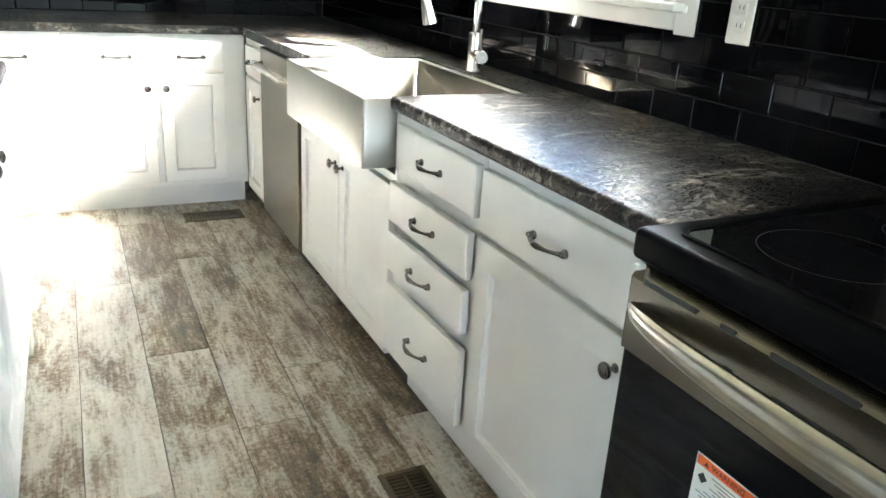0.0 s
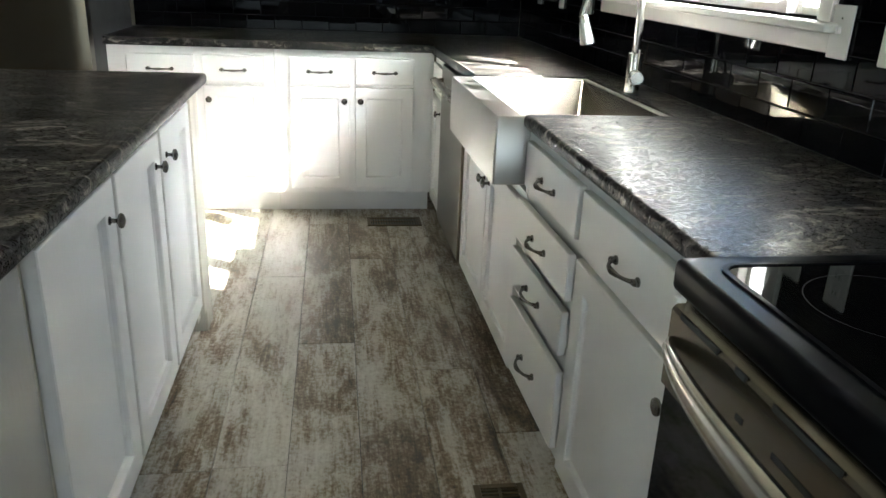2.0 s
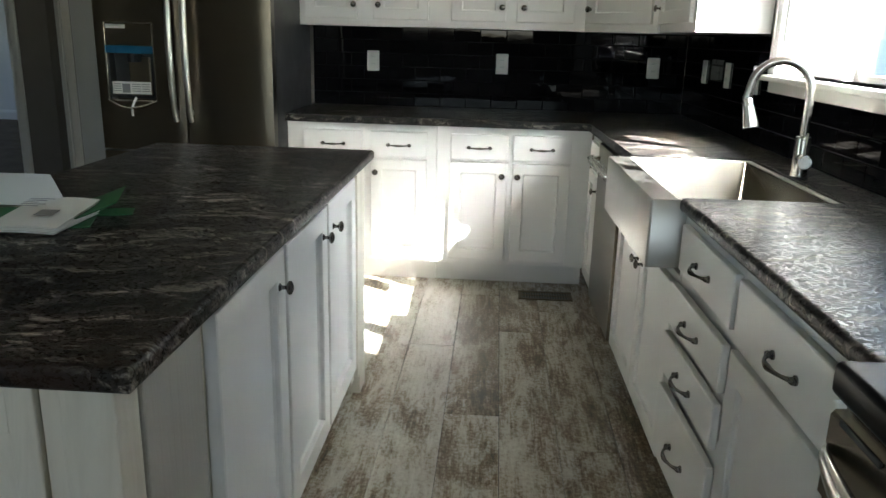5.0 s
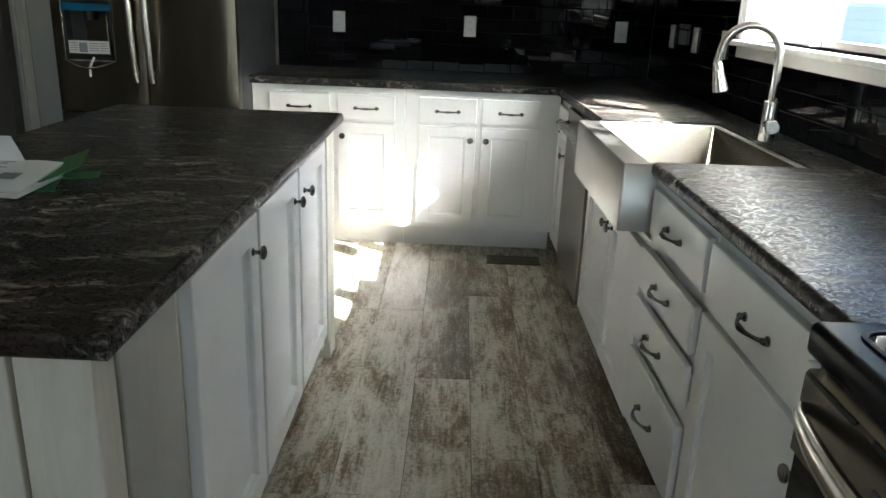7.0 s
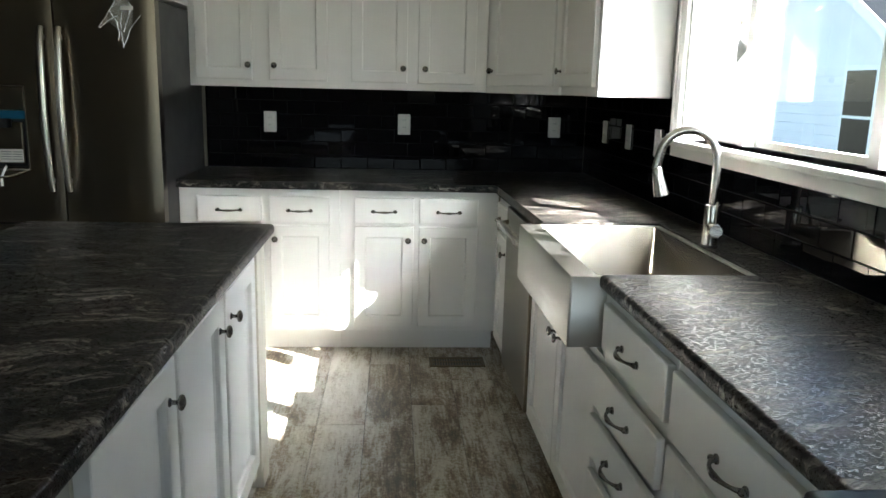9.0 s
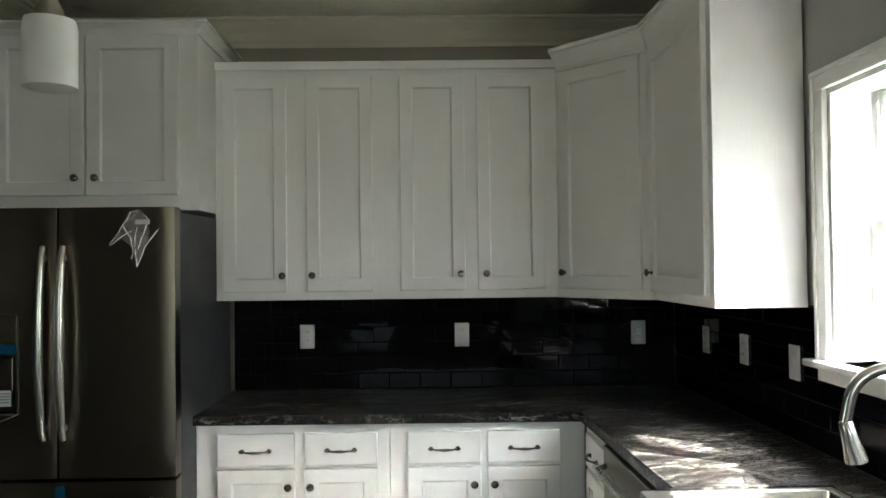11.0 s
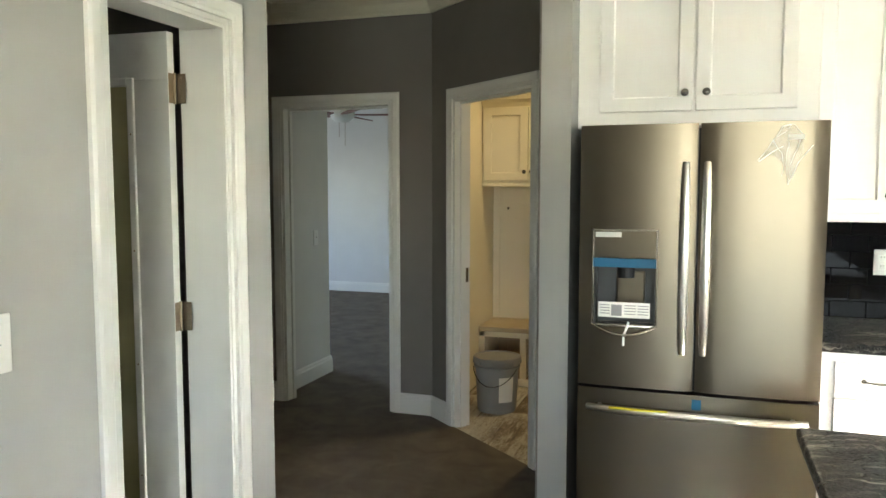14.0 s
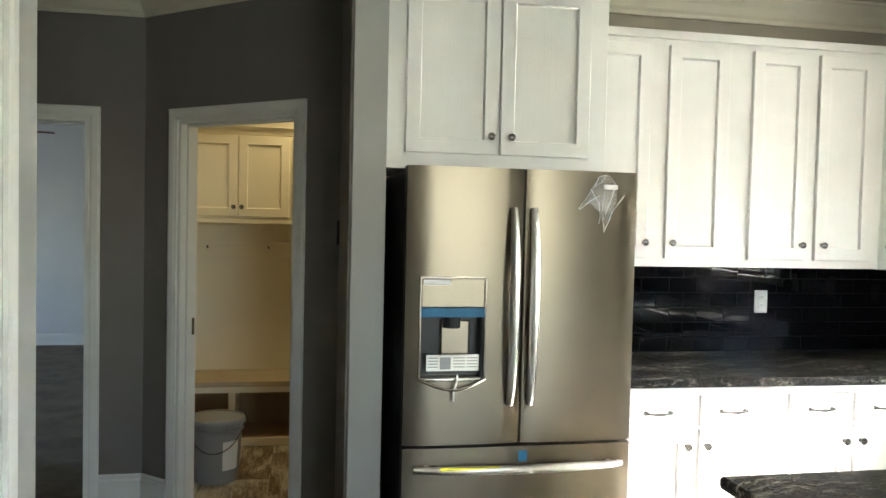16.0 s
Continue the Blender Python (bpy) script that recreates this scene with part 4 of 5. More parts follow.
# ---- dishwasher ----
dw = thing("dishwasher", EAST @ pose(-0.018, 3.112, 0), "stainless dishwasher with clear film on its bar handle", "dishwasher")
part("tub", bx(0.49, -0.298, 0.10, 1.0, 0.298, 0.87), M_DARK, dw)
part("door_panel", bx(0.452, -0.299, 0.115, 0.49, 0.299, 0.868, 0.005), M_STEELV, dw, "brushed stainless door")
part("toe_plate", bx(0.53, -0.299, 0.004, 0.56, 0.299, 0.10), M_DARK, dw, "black toe plate")
bm = bmesh.new()
pts = [(0.452 - 0.042 * min(1, 3.2 * math.sin(math.pi * i / 20)) , -0.26 + 0.52 * i / 20, 0.80) for i in range(21)]
tube(bm, pts, 0.011, 10)
hd = part("handle", bm, M_NICKEL, dw, "stainless bar handle", smooth=True)
bm = bmesh.new()
rs = random.Random(4)
pts, rad = [], []
for i in range(40):
    pts.append((0.412 + rs.uniform(-0.003, 0.003), -0.24 + 0.48 * i / 39, 0.797 + rs.uniform(-0.004, 0.004)))
    rad.append(rs.uniform(0.013, 0.022))
tube(bm, pts, rad, 9)
part("plastic_wrap", bm, M_FILM, hd, "crumpled clear plastic wrap")

# ---- sink and faucet ----
sink = thing("apron_sink", EAST, "stainless apron-front sink with a deep square bowl", "sink")
bm = bmesh.new()
zt = 0.909
bx0, bx1, by0, by1, bz = SX0 + 0.078, SX1 - 0.022, SY0 + 0.02, SY1 - 0.02, 0.70


def ring(x0, y0, x1, y1, z, r=0.012, n=4):
    out = []
    for cx, cy, a0 in ((x1 - r, y1 - r, 0), (x0 + r, y1 - r, 90), (x0 + r, y0 + r, 180), (x1 - r, y0 + r, 270)):
        for k in range(n + 1):
            a = radians(a0 + 90 * k / n)
            out.append(bm.verts.new((cx + r * math.cos(a), cy + r * math.sin(a), z)))
    return out


rings = [ring(SX0, SY0, SX1, SY1, 0.712, 0.008), ring(SX0, SY0, SX1, SY1, zt - 0.004, 0.008), ring(SX0 + 0.003, SY0 + 0.003, SX1 - 0.003, SY1 - 0.003, zt, 0.008), ring(bx0 - 0.003, by0 - 0.003, bx1 + 0.003, by1 + 0.003, zt, 0.014), ring(bx0, by0, bx1, by1, zt - 0.004, 0.014), ring(bx0 + 0.004, by0 + 0.004, bx1 - 0.004, by1 - 0.004, bz + 0.03, 0.016), ring(bx0 + 0.03, by0 + 0.03, bx1 - 0.03, by1 - 0.03, bz, 0.02)]
for a, b in zip(rings, rings[1:]):
    n = len(a)
    for i in range(n):
        bm.faces.new((a[i], a[(i + 1) % n], b[(i + 1) % n], b[i]))
bm.faces.new(rings[-1])
bm.faces.new(rings[0][::-1])
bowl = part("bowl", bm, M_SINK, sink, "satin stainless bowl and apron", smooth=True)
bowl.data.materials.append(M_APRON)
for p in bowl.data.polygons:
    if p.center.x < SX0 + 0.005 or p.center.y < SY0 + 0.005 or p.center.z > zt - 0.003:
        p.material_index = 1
part("drain", lathe(bmesh.new(), [(0.045, 0.0), (0.045, 0.003), (0.03, 0.003), (0.028, 0.001)], 24), M_NICKEL, sink, "round drain fitting", m=pose((bx0 + bx1) / 2, (by0 + by1) / 2, bz))

fau = thing("faucet", EAST @ pose(0.906, 2.293, 0.915, 0, 0, -14), "brushed nickel gooseneck pull-down faucet on the worktop", "faucet")
part("base_plate", lathe(bmesh.new(), [(0.030, 0), (0.030, 0.004), (0.026, 0.008)], 24), M_DARK, fau, "dark base ring", smooth=True)
part("body", lathe(bmesh.new(), [(0.0245, 0.006), (0.0245, 0.13), (0.023, 0.135), (0.016, 0.137)], 24), M_NICKEL, fau, smooth=True)
pts = [(0, 0, 0.13), (0, 0, 0.20), (0, 0, 0.26)]
for i in range(1, 19):
    a = math.pi * i / 18 * 0.93
    pts.append((-0.088 + 0.088 * math.cos(a), 0, 0.275 + 0.092 * math.sin(a)))
pts.append((-0.184, 0, 0.245))
part("spout", tube(bmesh.new(), pts, 0.0135, 16), M_NICKEL, fau, smooth=True)
part("spray_head", lathe(bmesh.new(), [(0.014, 0), (0.0155, 0.002), (0.017, 0.03), (0.024, 0.085), (0.0245, 0.092), (0.019, 0.094)], 20), M_NICKEL, fau, "tapered spray head", smooth=True, m=pose(-0.1835, 0, 0.247, 180, -14))
part("valve", lathe(bmesh.new(), [(0.019, 0.0), (0.019, 0.05), (0.0225, 0.052), (0.0225, 0.078), (0.02, 0.081)], 20), M_NICKEL, fau, smooth=True, m=pose(0.0, -0.015, 0.065, 90))
part("lever", tube(bmesh.new(), [(0, -0.075, 0.085), (0.0, -0.070, 0.11), (0.004, -0.055, 0.15)], [0.006, 0.0045, 0.0045], 10), M_NICKEL, fau, smooth=True)


# ---- refrigerator ----
FRIDGE = pose(-1.580, 3.545, 0)
fr = thing("refrigerator", FRIDGE, "stainless French-door refrigerator with packing tape and film", "refrigerator")
part("cabinet_body", bx(-0.435, 0.075, 0.03, 0.435, 0.83, 1.745, 0.006), M_GREYSIDE, fr, "dark grey painted side")
part("base_grille", bx(-0.42, 0.06, 0.002, 0.42, 0.2, 0.06), M_DARK, fr)


def steel_door(name, x0, x1, z0, z1, hole=None, crown=0.006):
    """A door slab whose front bows out a little; hole cuts an opening (x0, x1, z0, z1) into it."""
    bm = bmesh.new()
    xs = [x0 + (x1 - x0) * i / 12 for i in range(13)]
    if hole:
        xs = sorted(set([x for x in xs if not (abs(x - hole[0]) < 0.02 or abs(x - hole[1]) < 0.02)] + [hole[0], hole[1]]))
    zs = [z0, z1] if not hole else [z0, hole[2], hole[3], z1]

    def fy(x):
        u = (x - x0) / (x1 - x0) * 2 - 1
        edge = 0.005 * max(0, (abs(u) - 0.955) / 0.045) ** 2
        return -crown * (1 - u * u) + edge

    g = {}
    for x in xs:
        for z in zs:
            g[x, z] = bm.verts.new((x, fy(x), z))
            g[x, z, 1] = bm.verts.new((x, 0.07, z))
    for i in range(len(xs) - 1):
        for k in range(len(zs) - 1):
            a, b, c, d = xs[i], xs[i + 1], zs[k], zs[k + 1]
            if hole and a >= hole[0] - 1e-6 and b <= hole[1] + 1e-6 and k == 1:
                continue
            bm.faces.new((g[a, c], g[b, c], g[b, d], g[a, d]))
            bm.faces.new((g[a, c, 1], g[a, d, 1], g[b, d, 1], g[b, c, 1]))
        for z in (zs[0], zs[-1]):
            bm.faces.new((g[xs[i], z], g[xs[i + 1], z], g[xs[i + 1], z, 1], g[xs[i], z, 1]))
    for x in (xs[0], xs[-1]):
        for k in range(len(zs) - 1):
            bm.faces.new((g[x, zs[k]], g[x, zs[k + 1]], g[x, zs[k + 1], 1], g[x, zs[k], 1]))
    return part(name, bm, M_STEELV, fr, "brushed stainless door", smooth=True)


ld = steel_door("left_door", -0.441, -0.004, 0.736, 1.757, (-0.385, -0.145, 0.985, 1.352))
rd = steel_door("right_door", 0.004, 0.441, 0.736, 1.757)
fd = steel_door("freezer_drawer", -0.441, 0.441, 0.07, 0.724)


def bow_handle(parent, a, b, out, label):
    bm = bmesh.new()
    a, b = Vector(a), Vector(b)
    pts, rad = [], []
    for i in range(25):
        u = i / 24
        p = a.lerp(b, u)
        p.y -= out * (0.25 + 0.75 * math.sin(math.pi * u) ** 0.6)
        pts.append(p)
        rad.append(0.0165 * (0.45 + 0.55 * math.sin(math.pi * min(1, max(0, u * 0.94 + 0.03))) ** 0.35))
    tube(bm, pts, rad, 14, 1.15)
    for p in (a, b):
        q = p.lerp(a if p == b else b, 0.06)
        box(bm, q.x - 0.008, q.y - out * 0.5, q.z - 0.012, q.x + 0.008, q.y + 0.008, q.z + 0.012, 0.003)
    return part("handle", bm, M_CHROME, parent, label, smooth=True)


bow_handle(ld, (-0.046, -0.004, 0.885), (-0.046, -0.004, 1.61), 0.05, "tall bowed bright handle")
bow_handle(rd, (0.030, -0.004, 0.885), (0.030, -0.004, 1.61), 0.05, "tall bowed bright handle")
bow_handle(fd, (-0.40, -0.004, 0.652), (0.40, -0.004, 0.652), 0.05, "wide bowed bright handle")
# water dispenser
bm = bmesh.new()
for q in ((-0.39, -0.0115, 0.978, -0.382, 0.01, 1.357), (-0.148, -0.0115, 0.978, -0.14, 0.01, 1.357), (-0.39, -0.0115, 1.349, -0.14, 0.01, 1.357)):
    box(bm, *q, bevel=0.002, seg=1)
disp = part("dispenser_frame", bm, M_STEEL, ld, "thin steel dispenser surround")
part("dispenser_panel", bx(-0.382, -0.009, 1.245, -0.148, 0.01, 1.349, 0.002), M_STEELV, disp, "steel control panel")
bm = bmesh.new()
box(bm, -0.382, 0.062, 0.985, -0.148, 0.069, 1.245)
box(bm, -0.382, 0.0, 0.985, -0.376, 0.062, 1.245)
box(bm, -0.154, 0.0, 0.985, -0.148, 0.062, 1.245)
part("recess", bm, M_GREYSIDE, disp, "dark grey dispenser recess")
bm = bx(-0.30, 0.045, 1.0, -0.19, 0.061, 1.19, 0.006)
part("paddle", bm, M_STEELV, disp, "grey dispenser paddle")
bm = bmesh.new()
lathe(bm, [(0.032, 0), (0.034, 0.05), (0.036, 0.075)], 16, pose(-0.262, 0.03, 1.165))
part("spigot", bm, M_DARK, disp, "black spigot")
bm = bmesh.new()
pts = [(-0.388 + 0.246 * i / 14, -0.012 - 0.022 * math.sin(math.pi * i / 14), 0.982 - 0.036 * math.sin(math.pi * i / 14)) for i in range(15)]
tube(bm, pts, 0.006, 8)
box(bm, -0.384, -0.012, 0.972, -0.146, 0.062, 0.984, 0.003)
part("drip_tray", bm, M_NICKEL, disp, "curved bright drip tray lip", smooth=True)
tp = tagged(part("blue_tape", bx(-0.384, -0.0125, 1.208, -0.146, -0.0115, 1.243), M_BLUE), "blue tape strip across the refrigerator dispenser", "tape")
lb = tagged(part("instruction_label", bx(-0.362, -0.0145, 1.012, -0.166, -0.0135, 1.072), M_PAPER), "white paper instruction label on the dispenser", "label")
for k in range(4):
    part("text_line", bx(-0.355, -0.0149, 1.058 - 0.011 * k, -0.318, -0.0145, 1.0615 - 0.011 * k), M_INK, lb)
    part("text_line", bx(-0.262, -0.0149, 1.058 - 0.011 * k, -0.218, -0.0145, 1.0615 - 0.011 * k), M_INK, lb)
    part("text_line", bx(-0.212, -0.0149, 1.058 - 0.011 * k, -0.172, -0.0145, 1.0615 - 0.011 * k), M_INK, lb)
part("picture_box", bx(-0.312, -0.0149, 1.018, -0.272, -0.0145, 1.062), M_INK, lb)
stk = tagged(part("white_sticker", bx(-0.377, -0.0105, 1.325, -0.278, -0.0095, 1.345), M_PAPER), "small white sticker on the dispenser panel", "sticker")
tie = tagged(part("white_strap", tube(bmesh.new(), [(-0.245, -0.012, 0.995), (-0.25, -0.03, 0.975), (-0.262, -0.034, 0.945), (-0.262, -0.033, 0.905)], 0.006, 8, 0.4), M_PLASTIC), "white plastic strap hanging from the dispenser", "strap")
ylw = tagged(part("yellow_tape", tube(bmesh.new(), [(-0.31 + 0.22 * i / 8, -0.061 - 0.0, 0.664) for i in range(9)], 0.0055, 8), M_YELLOW), "yellow tape strip on the freezer handle", "tape")
blu = tagged(part("blue_tape", bx(-0.004, -0.008, 0.668, 0.03, -0.0066, 0.708), M_BLUE), "small blue tape piece on the freezer drawer", "tape")
# wrinkled film clinging to the top of one door
film = tagged(new("plastic_film"), "crumpled clear plastic film clinging to the refrigerator door", "plastic film")
rs = random.Random(11)
bm = bmesh.new()
rim = [(0.20, 1.615), (0.245, 1.675), (0.275, 1.735), (0.315, 1.742), (0.345, 1.715), (0.355, 1.66), (0.335, 1.59), (0.305, 1.53), (0.29, 1.60), (0.25, 1.635)]
mid = bm.verts.new((0.295, -0.012, 1.66))
ring_v = [bm.verts.new((x, -0.0085 - rs.uniform(0, 0.004), z)) for x, z in rim]
for i in range(len(rim)):
    bm.faces.new((mid, ring_v[i], ring_v[(i + 1) % len(rim)]))
bmesh.ops.subdivide_edges(bm, edges=bm.edges[:], cuts=3, use_grid_fill=True)
for v in bm.verts:
    v.co.y -= abs(rs.gauss(0, 0.003))
part("sheet", bm, M_FILM, film, "clear film")
folds = [[(0.20, 1.615), (0.235, 1.66), (0.262, 1.70), (0.28, 1.737)], [(0.205, 1.612), (0.25, 1.645), (0.285, 1.665)], [(0.28, 1.737), (0.315, 1.744), (0.345, 1.715), (0.34, 1.68)], [(0.262, 1.70), (0.29, 1.715), (0.31, 1.742)],
         [(0.305, 1.53), (0.302, 1.58), (0.297, 1.62), (0.305, 1.68)], [(0.305, 1.53), (0.325, 1.58), (0.345, 1.62), (0.385, 1.67)], [(0.285, 1.56), (0.29, 1.60), (0.28, 1.64), (0.25, 1.69)], [(0.31, 1.60), (0.33, 1.65), (0.345, 1.70)]]
for f in folds:
    pts = []
    for a, b in zip(f, f[1:]):
        for u in (0, 0.33, 0.66):
            pts.append((a[0] + (b[0] - a[0]) * u + rs.uniform(-0.002, 0.002), -0.012 - rs.uniform(0, 0.003), a[1] + (b[1] - a[1]) * u + rs.uniform(-0.002, 0.002)))
    pts.append((f[-1][0], -0.012, f[-1][1]))
    part("fold", tube(bmesh.new(), pts, [rs.uniform(0.0006, 0.0022) for _ in pts], 6, 0.6), M_FOLD, film, "bright crease")
part("film_label", bx(0.30, -0.0165, 1.69, 0.355, -0.016, 1.708), M_PAPER, film, "small printed label")
for o in (tp, lb, stk, tie, ylw, blu, film):
    o.matrix_basis = FRIDGE


# ---- plates ----
def plate(m, kind, label, w=0.072, h=0.117):
    p = thing("outlet_plate" if kind == "outlet" else "switch_plate", m, label, kind, "wall plates")
    part("cover", bx(-w / 2, -0.006, -h / 2, w / 2, 0, h / 2, 0.0025), M_PLASTIC, p)
    gangs = max(1, round(w / 0.06) - 0) if w > 0.1 else 1
    for g in range(gangs):
        cx = (g - (gangs - 1) / 2) * 0.046
        if kind == "outlet":
            for dz in (-0.02, 0.02):
                r = part("receptacle", bx(cx - 0.016, -0.0078, dz - 0.014, cx + 0.016, -0.006, dz + 0.014, 0.003), M_PLASTIC, p)
                for sx in (-0.006, 0.006):
                    part("slot", bx(cx + sx - 0.001, -0.0081, dz - 0.001, cx + sx + 0.001, -0.0077, dz + 0.008), M_DARK, r)
        else:
            if w > 0.08:
                part("rocker", bx(-0.017, -0.0105, -0.034, 0.017, -0.006, 0.034, 0.002), M_PLASTIC, p)
                part("rocker_line", bx(-0.012, -0.0109, -0.0012, 0.012, -0.0103, 0.0012), M_INK, p)
                continue
            part("toggle", bx(cx - 0.005, -0.016, -0.004, cx + 0.005, -0.006, 0.012, 0.002), M_PLASTIC, p)
            part("screw", bx(cx - 0.002, -0.0066, 0.028, cx + 0.002, -0.0058, 0.032), M_NICKEL, p)
    return p


for x in (-0.782, -0.018, 0.859):
    plate(pose(x, 4.4345, 1.176), "outlet", "white duplex outlet plate on black tile")
for y, kind in ((4.0, "outlet"), (3.60, "outlet"), (3.195, "switch"), (1.452, "switch"), (1.275, "outlet")):
    plate(EAST @ pose(1.0395, y, 1.18 if y > 2 else 1.192, 0, 0, -90), kind, "white %s plate on black tile" % ("duplex outlet" if kind == "outlet" else "toggle switch"))
plate(pose(LW, 1.812, 1.162, 0, 0, 90), "switch", "large white switch plate on the grey wall", 0.088, 0.138)
plate(pose(-4.42, 5.86, 1.117, 0, 0, 90), "switch", "white switch plate on the bedroom wall")
th = tagged(part("thermostat", bx(-2.2345, AEND - 0.06, 1.44, -2.2212, AEND - 0.035, 1.55, 0.003), M_DARK), "small dark wall control on the taupe wall", "control")


# ---- floor registers ----
def register(m, w, d):
    r = thing("floor_register", m, "brown metal floor register with narrow slots", "floor vent", "floor registers")
    bm = bmesh.new()
    f = 0.018
    for q in ((-w / 2, -d / 2, 0, w / 2, -d / 2 + f, 0.006), (-w / 2, d / 2 - f, 0, w / 2, d / 2, 0.006), (-w / 2, -d / 2 + f, 0, -w / 2 + f, d / 2 - f, 0.006), (w / 2 - f, -d / 2 + f, 0, w / 2, d / 2 - f, 0.006)):
        box(bm, *q, bevel=0.002, seg=1)
    part("frame", bm, M_VENT, r)
    part("duct", bx(-w / 2 + f, -d / 2 + f, 0.0003, w / 2 - f, d / 2 - f, 0.001), M_DARK, r, "dark duct opening")
    n = 18
    for i in range(n):
        x = -w / 2 + f + (w - 2 * f) * (i + 0.5) / n
        part("slat", bx(x - 0.0028, -d / 2 + f, 0.001, x + 0.0028, d / 2 - f, 0.005), M_VENT, r)
    part("bridge", bx(-w / 2 + f, -0.004, 0.001, w / 2 - f, 0.004, 0.0055), M_VENT, r)


register(pose(0.262, 3.692, 0.0), 0.285, 0.135)
register(pose(0.375, 1.325, 0.0, 0, 0, 90), 0.285, 0.135)


# ---- ceiling lights ----
pen = thing("pendant_lamp", pose(-0.931, 2.176, 0), "pendant lamp with a frosted white cylinder shade over the island", "lamp")
part("canopy", lathe(bmesh.new(), [(0.06, 0), (0.06, 0.012), (0.02, 0.03)], 24), M_NICKEL, pen, "nickel canopy", smooth=True, m=pose(0, 0, CEIL, 180))
part("rod", lathe(bmesh.new(), [(0.006, 2.09), (0.006, CEIL - 0.02)], 10), M_NICKEL, pen, "thin nickel rod", smooth=True)
part("socket_cap", lathe(bmesh.new(), [(0.026, 2.028), (0.026, 2.053), (0.014, 2.073), (0.011, 2.11)], 20), M_NICKEL, pen, "nickel socket cap", smooth=True)
bm = bmesh.new()
lathe(bm, [(0.046, 1.890), (0.052, 1.892), (0.0525, 2.013), (0.049, 2.029), (0.026, 2.035)], 28)
part("shade", bm, M_SHADE, pen, "frosted white glass shade", smooth=True)
fl = thing("flush_ceiling_lamp", pose(-3.95, 4.16, 0), "bronze flush ceiling lamp with an alabaster bowl in the hall", "lamp")
part("pan", lathe(bmesh.new(), [(0.19, CEIL - 0.05), (0.195, CEIL - 0.035), (0.17, CEIL - 0.015), (0.15, CEIL)], 32), M_BRONZE, fl, "dark metal pan", smooth=True)
part("bowl", lathe(bmesh.new(), [(0.005, CEIL - 0.135), (0.07, CEIL - 0.128), (0.13, CEIL - 0.10), (0.165, CEIL - 0.06), (0.17, CEIL - 0.05)], 32), M_ALAB, fl, "grey alabaster glass bowl", smooth=True)
part("finial", lathe(bmesh.new(), [(0.003, CEIL - 0.16), (0.012, CEIL - 0.15), (0.01, CEIL - 0.136)], 14), M_BRONZE, fl, "small finial", smooth=True)
fan = thing("ceiling_fan", pose(-5.30, 8.17, -0.07), "ceiling fan with dark red-brown blades and a white light bowl", "ceiling fan")
part("downrod", lathe(bmesh.new(), [(0.012, 2.5), (0.012, CEIL + 0.07)], 10), M_BRONZE, fan)
part("motor", lathe(bmesh.new(), [(0.05, 2.40), (0.12, 2.42), (0.13, 2.47), (0.10, 2.52), (0.03, 2.55)], 24), M_BRONZE, fan, "dark motor housing", smooth=True)
part("light_bowl", lathe(bmesh.new(), [(0.01, 2.275), (0.08, 2.285), (0.125, 2.325), (0.14, 2.37), (0.13, 2.40)], 28), M_SHADE, fan, "white glass bowl", smooth=True)
for i in range(5):
    bm = bmesh.new()
    prism(bm, [(0.13, -0.045), (0.22, -0.06), (0.70, -0.075), (0.74, -0.05), (0.74, 0.05), (0.70, 0.075), (0.22, 0.06), (0.13, 0.045)], -0.005, 0.005)
    part("blade", bm, M_FAN, fan, m=pose(0, 0, 2.36, 9, 0, 72 * i + 20))
for dx, z in ((0.03, 2.02), (-0.04, 2.12)):
    part("pull_chain", tube(bmesh.new(), [(dx, 0, 2.34), (dx, 0, z)], 0.003, 6), M_BRASS, fan)

# ---- papers on the island ----
fold = tagged(new("green_folder"), "open green card folder lying on the island top", "folder")
fold.matrix_basis = pose(-1.03, 1.38, 0.9155, 0, 0, 20)
part("back_cover", bx(-0.16, -0.11, 0.0, 0.10, 0.12, 0.0022), M_GREEN, fold)
bm = bmesh.new()
n = 10
prev = None
for i in range(n + 1):
    u = i / n
    x, z = 0.02 + 0.135 * u, 0.006 + 0.042 * u ** 1.4
    q = [bm.verts.new((x, y, z + dz)) for y in (-0.105 + 0.02 * u, 0.10) for dz in (0.0, 0.002)]
    if prev:
        for a, b in ((0, 1), (1, 3), (3, 2), (2, 0)):
            bm.faces.new((prev[a], prev[b], q[b], q[a]))
    prev = q
part("raised_flap", bm, M_GREEN, fold, "raised green flap")
part("pocket_edge", bx(0.10, 0.0, 0.0, 0.175, 0.07, 0.002), M_GREEN, fold)
bk = tagged(new("manual_booklet"), "open white printed manual lying on the green folder", "booklet")
bk.matrix_basis = pose(-1.017, 1.327, 0.9185, 0, 0, 2)
rs = random.Random(3)
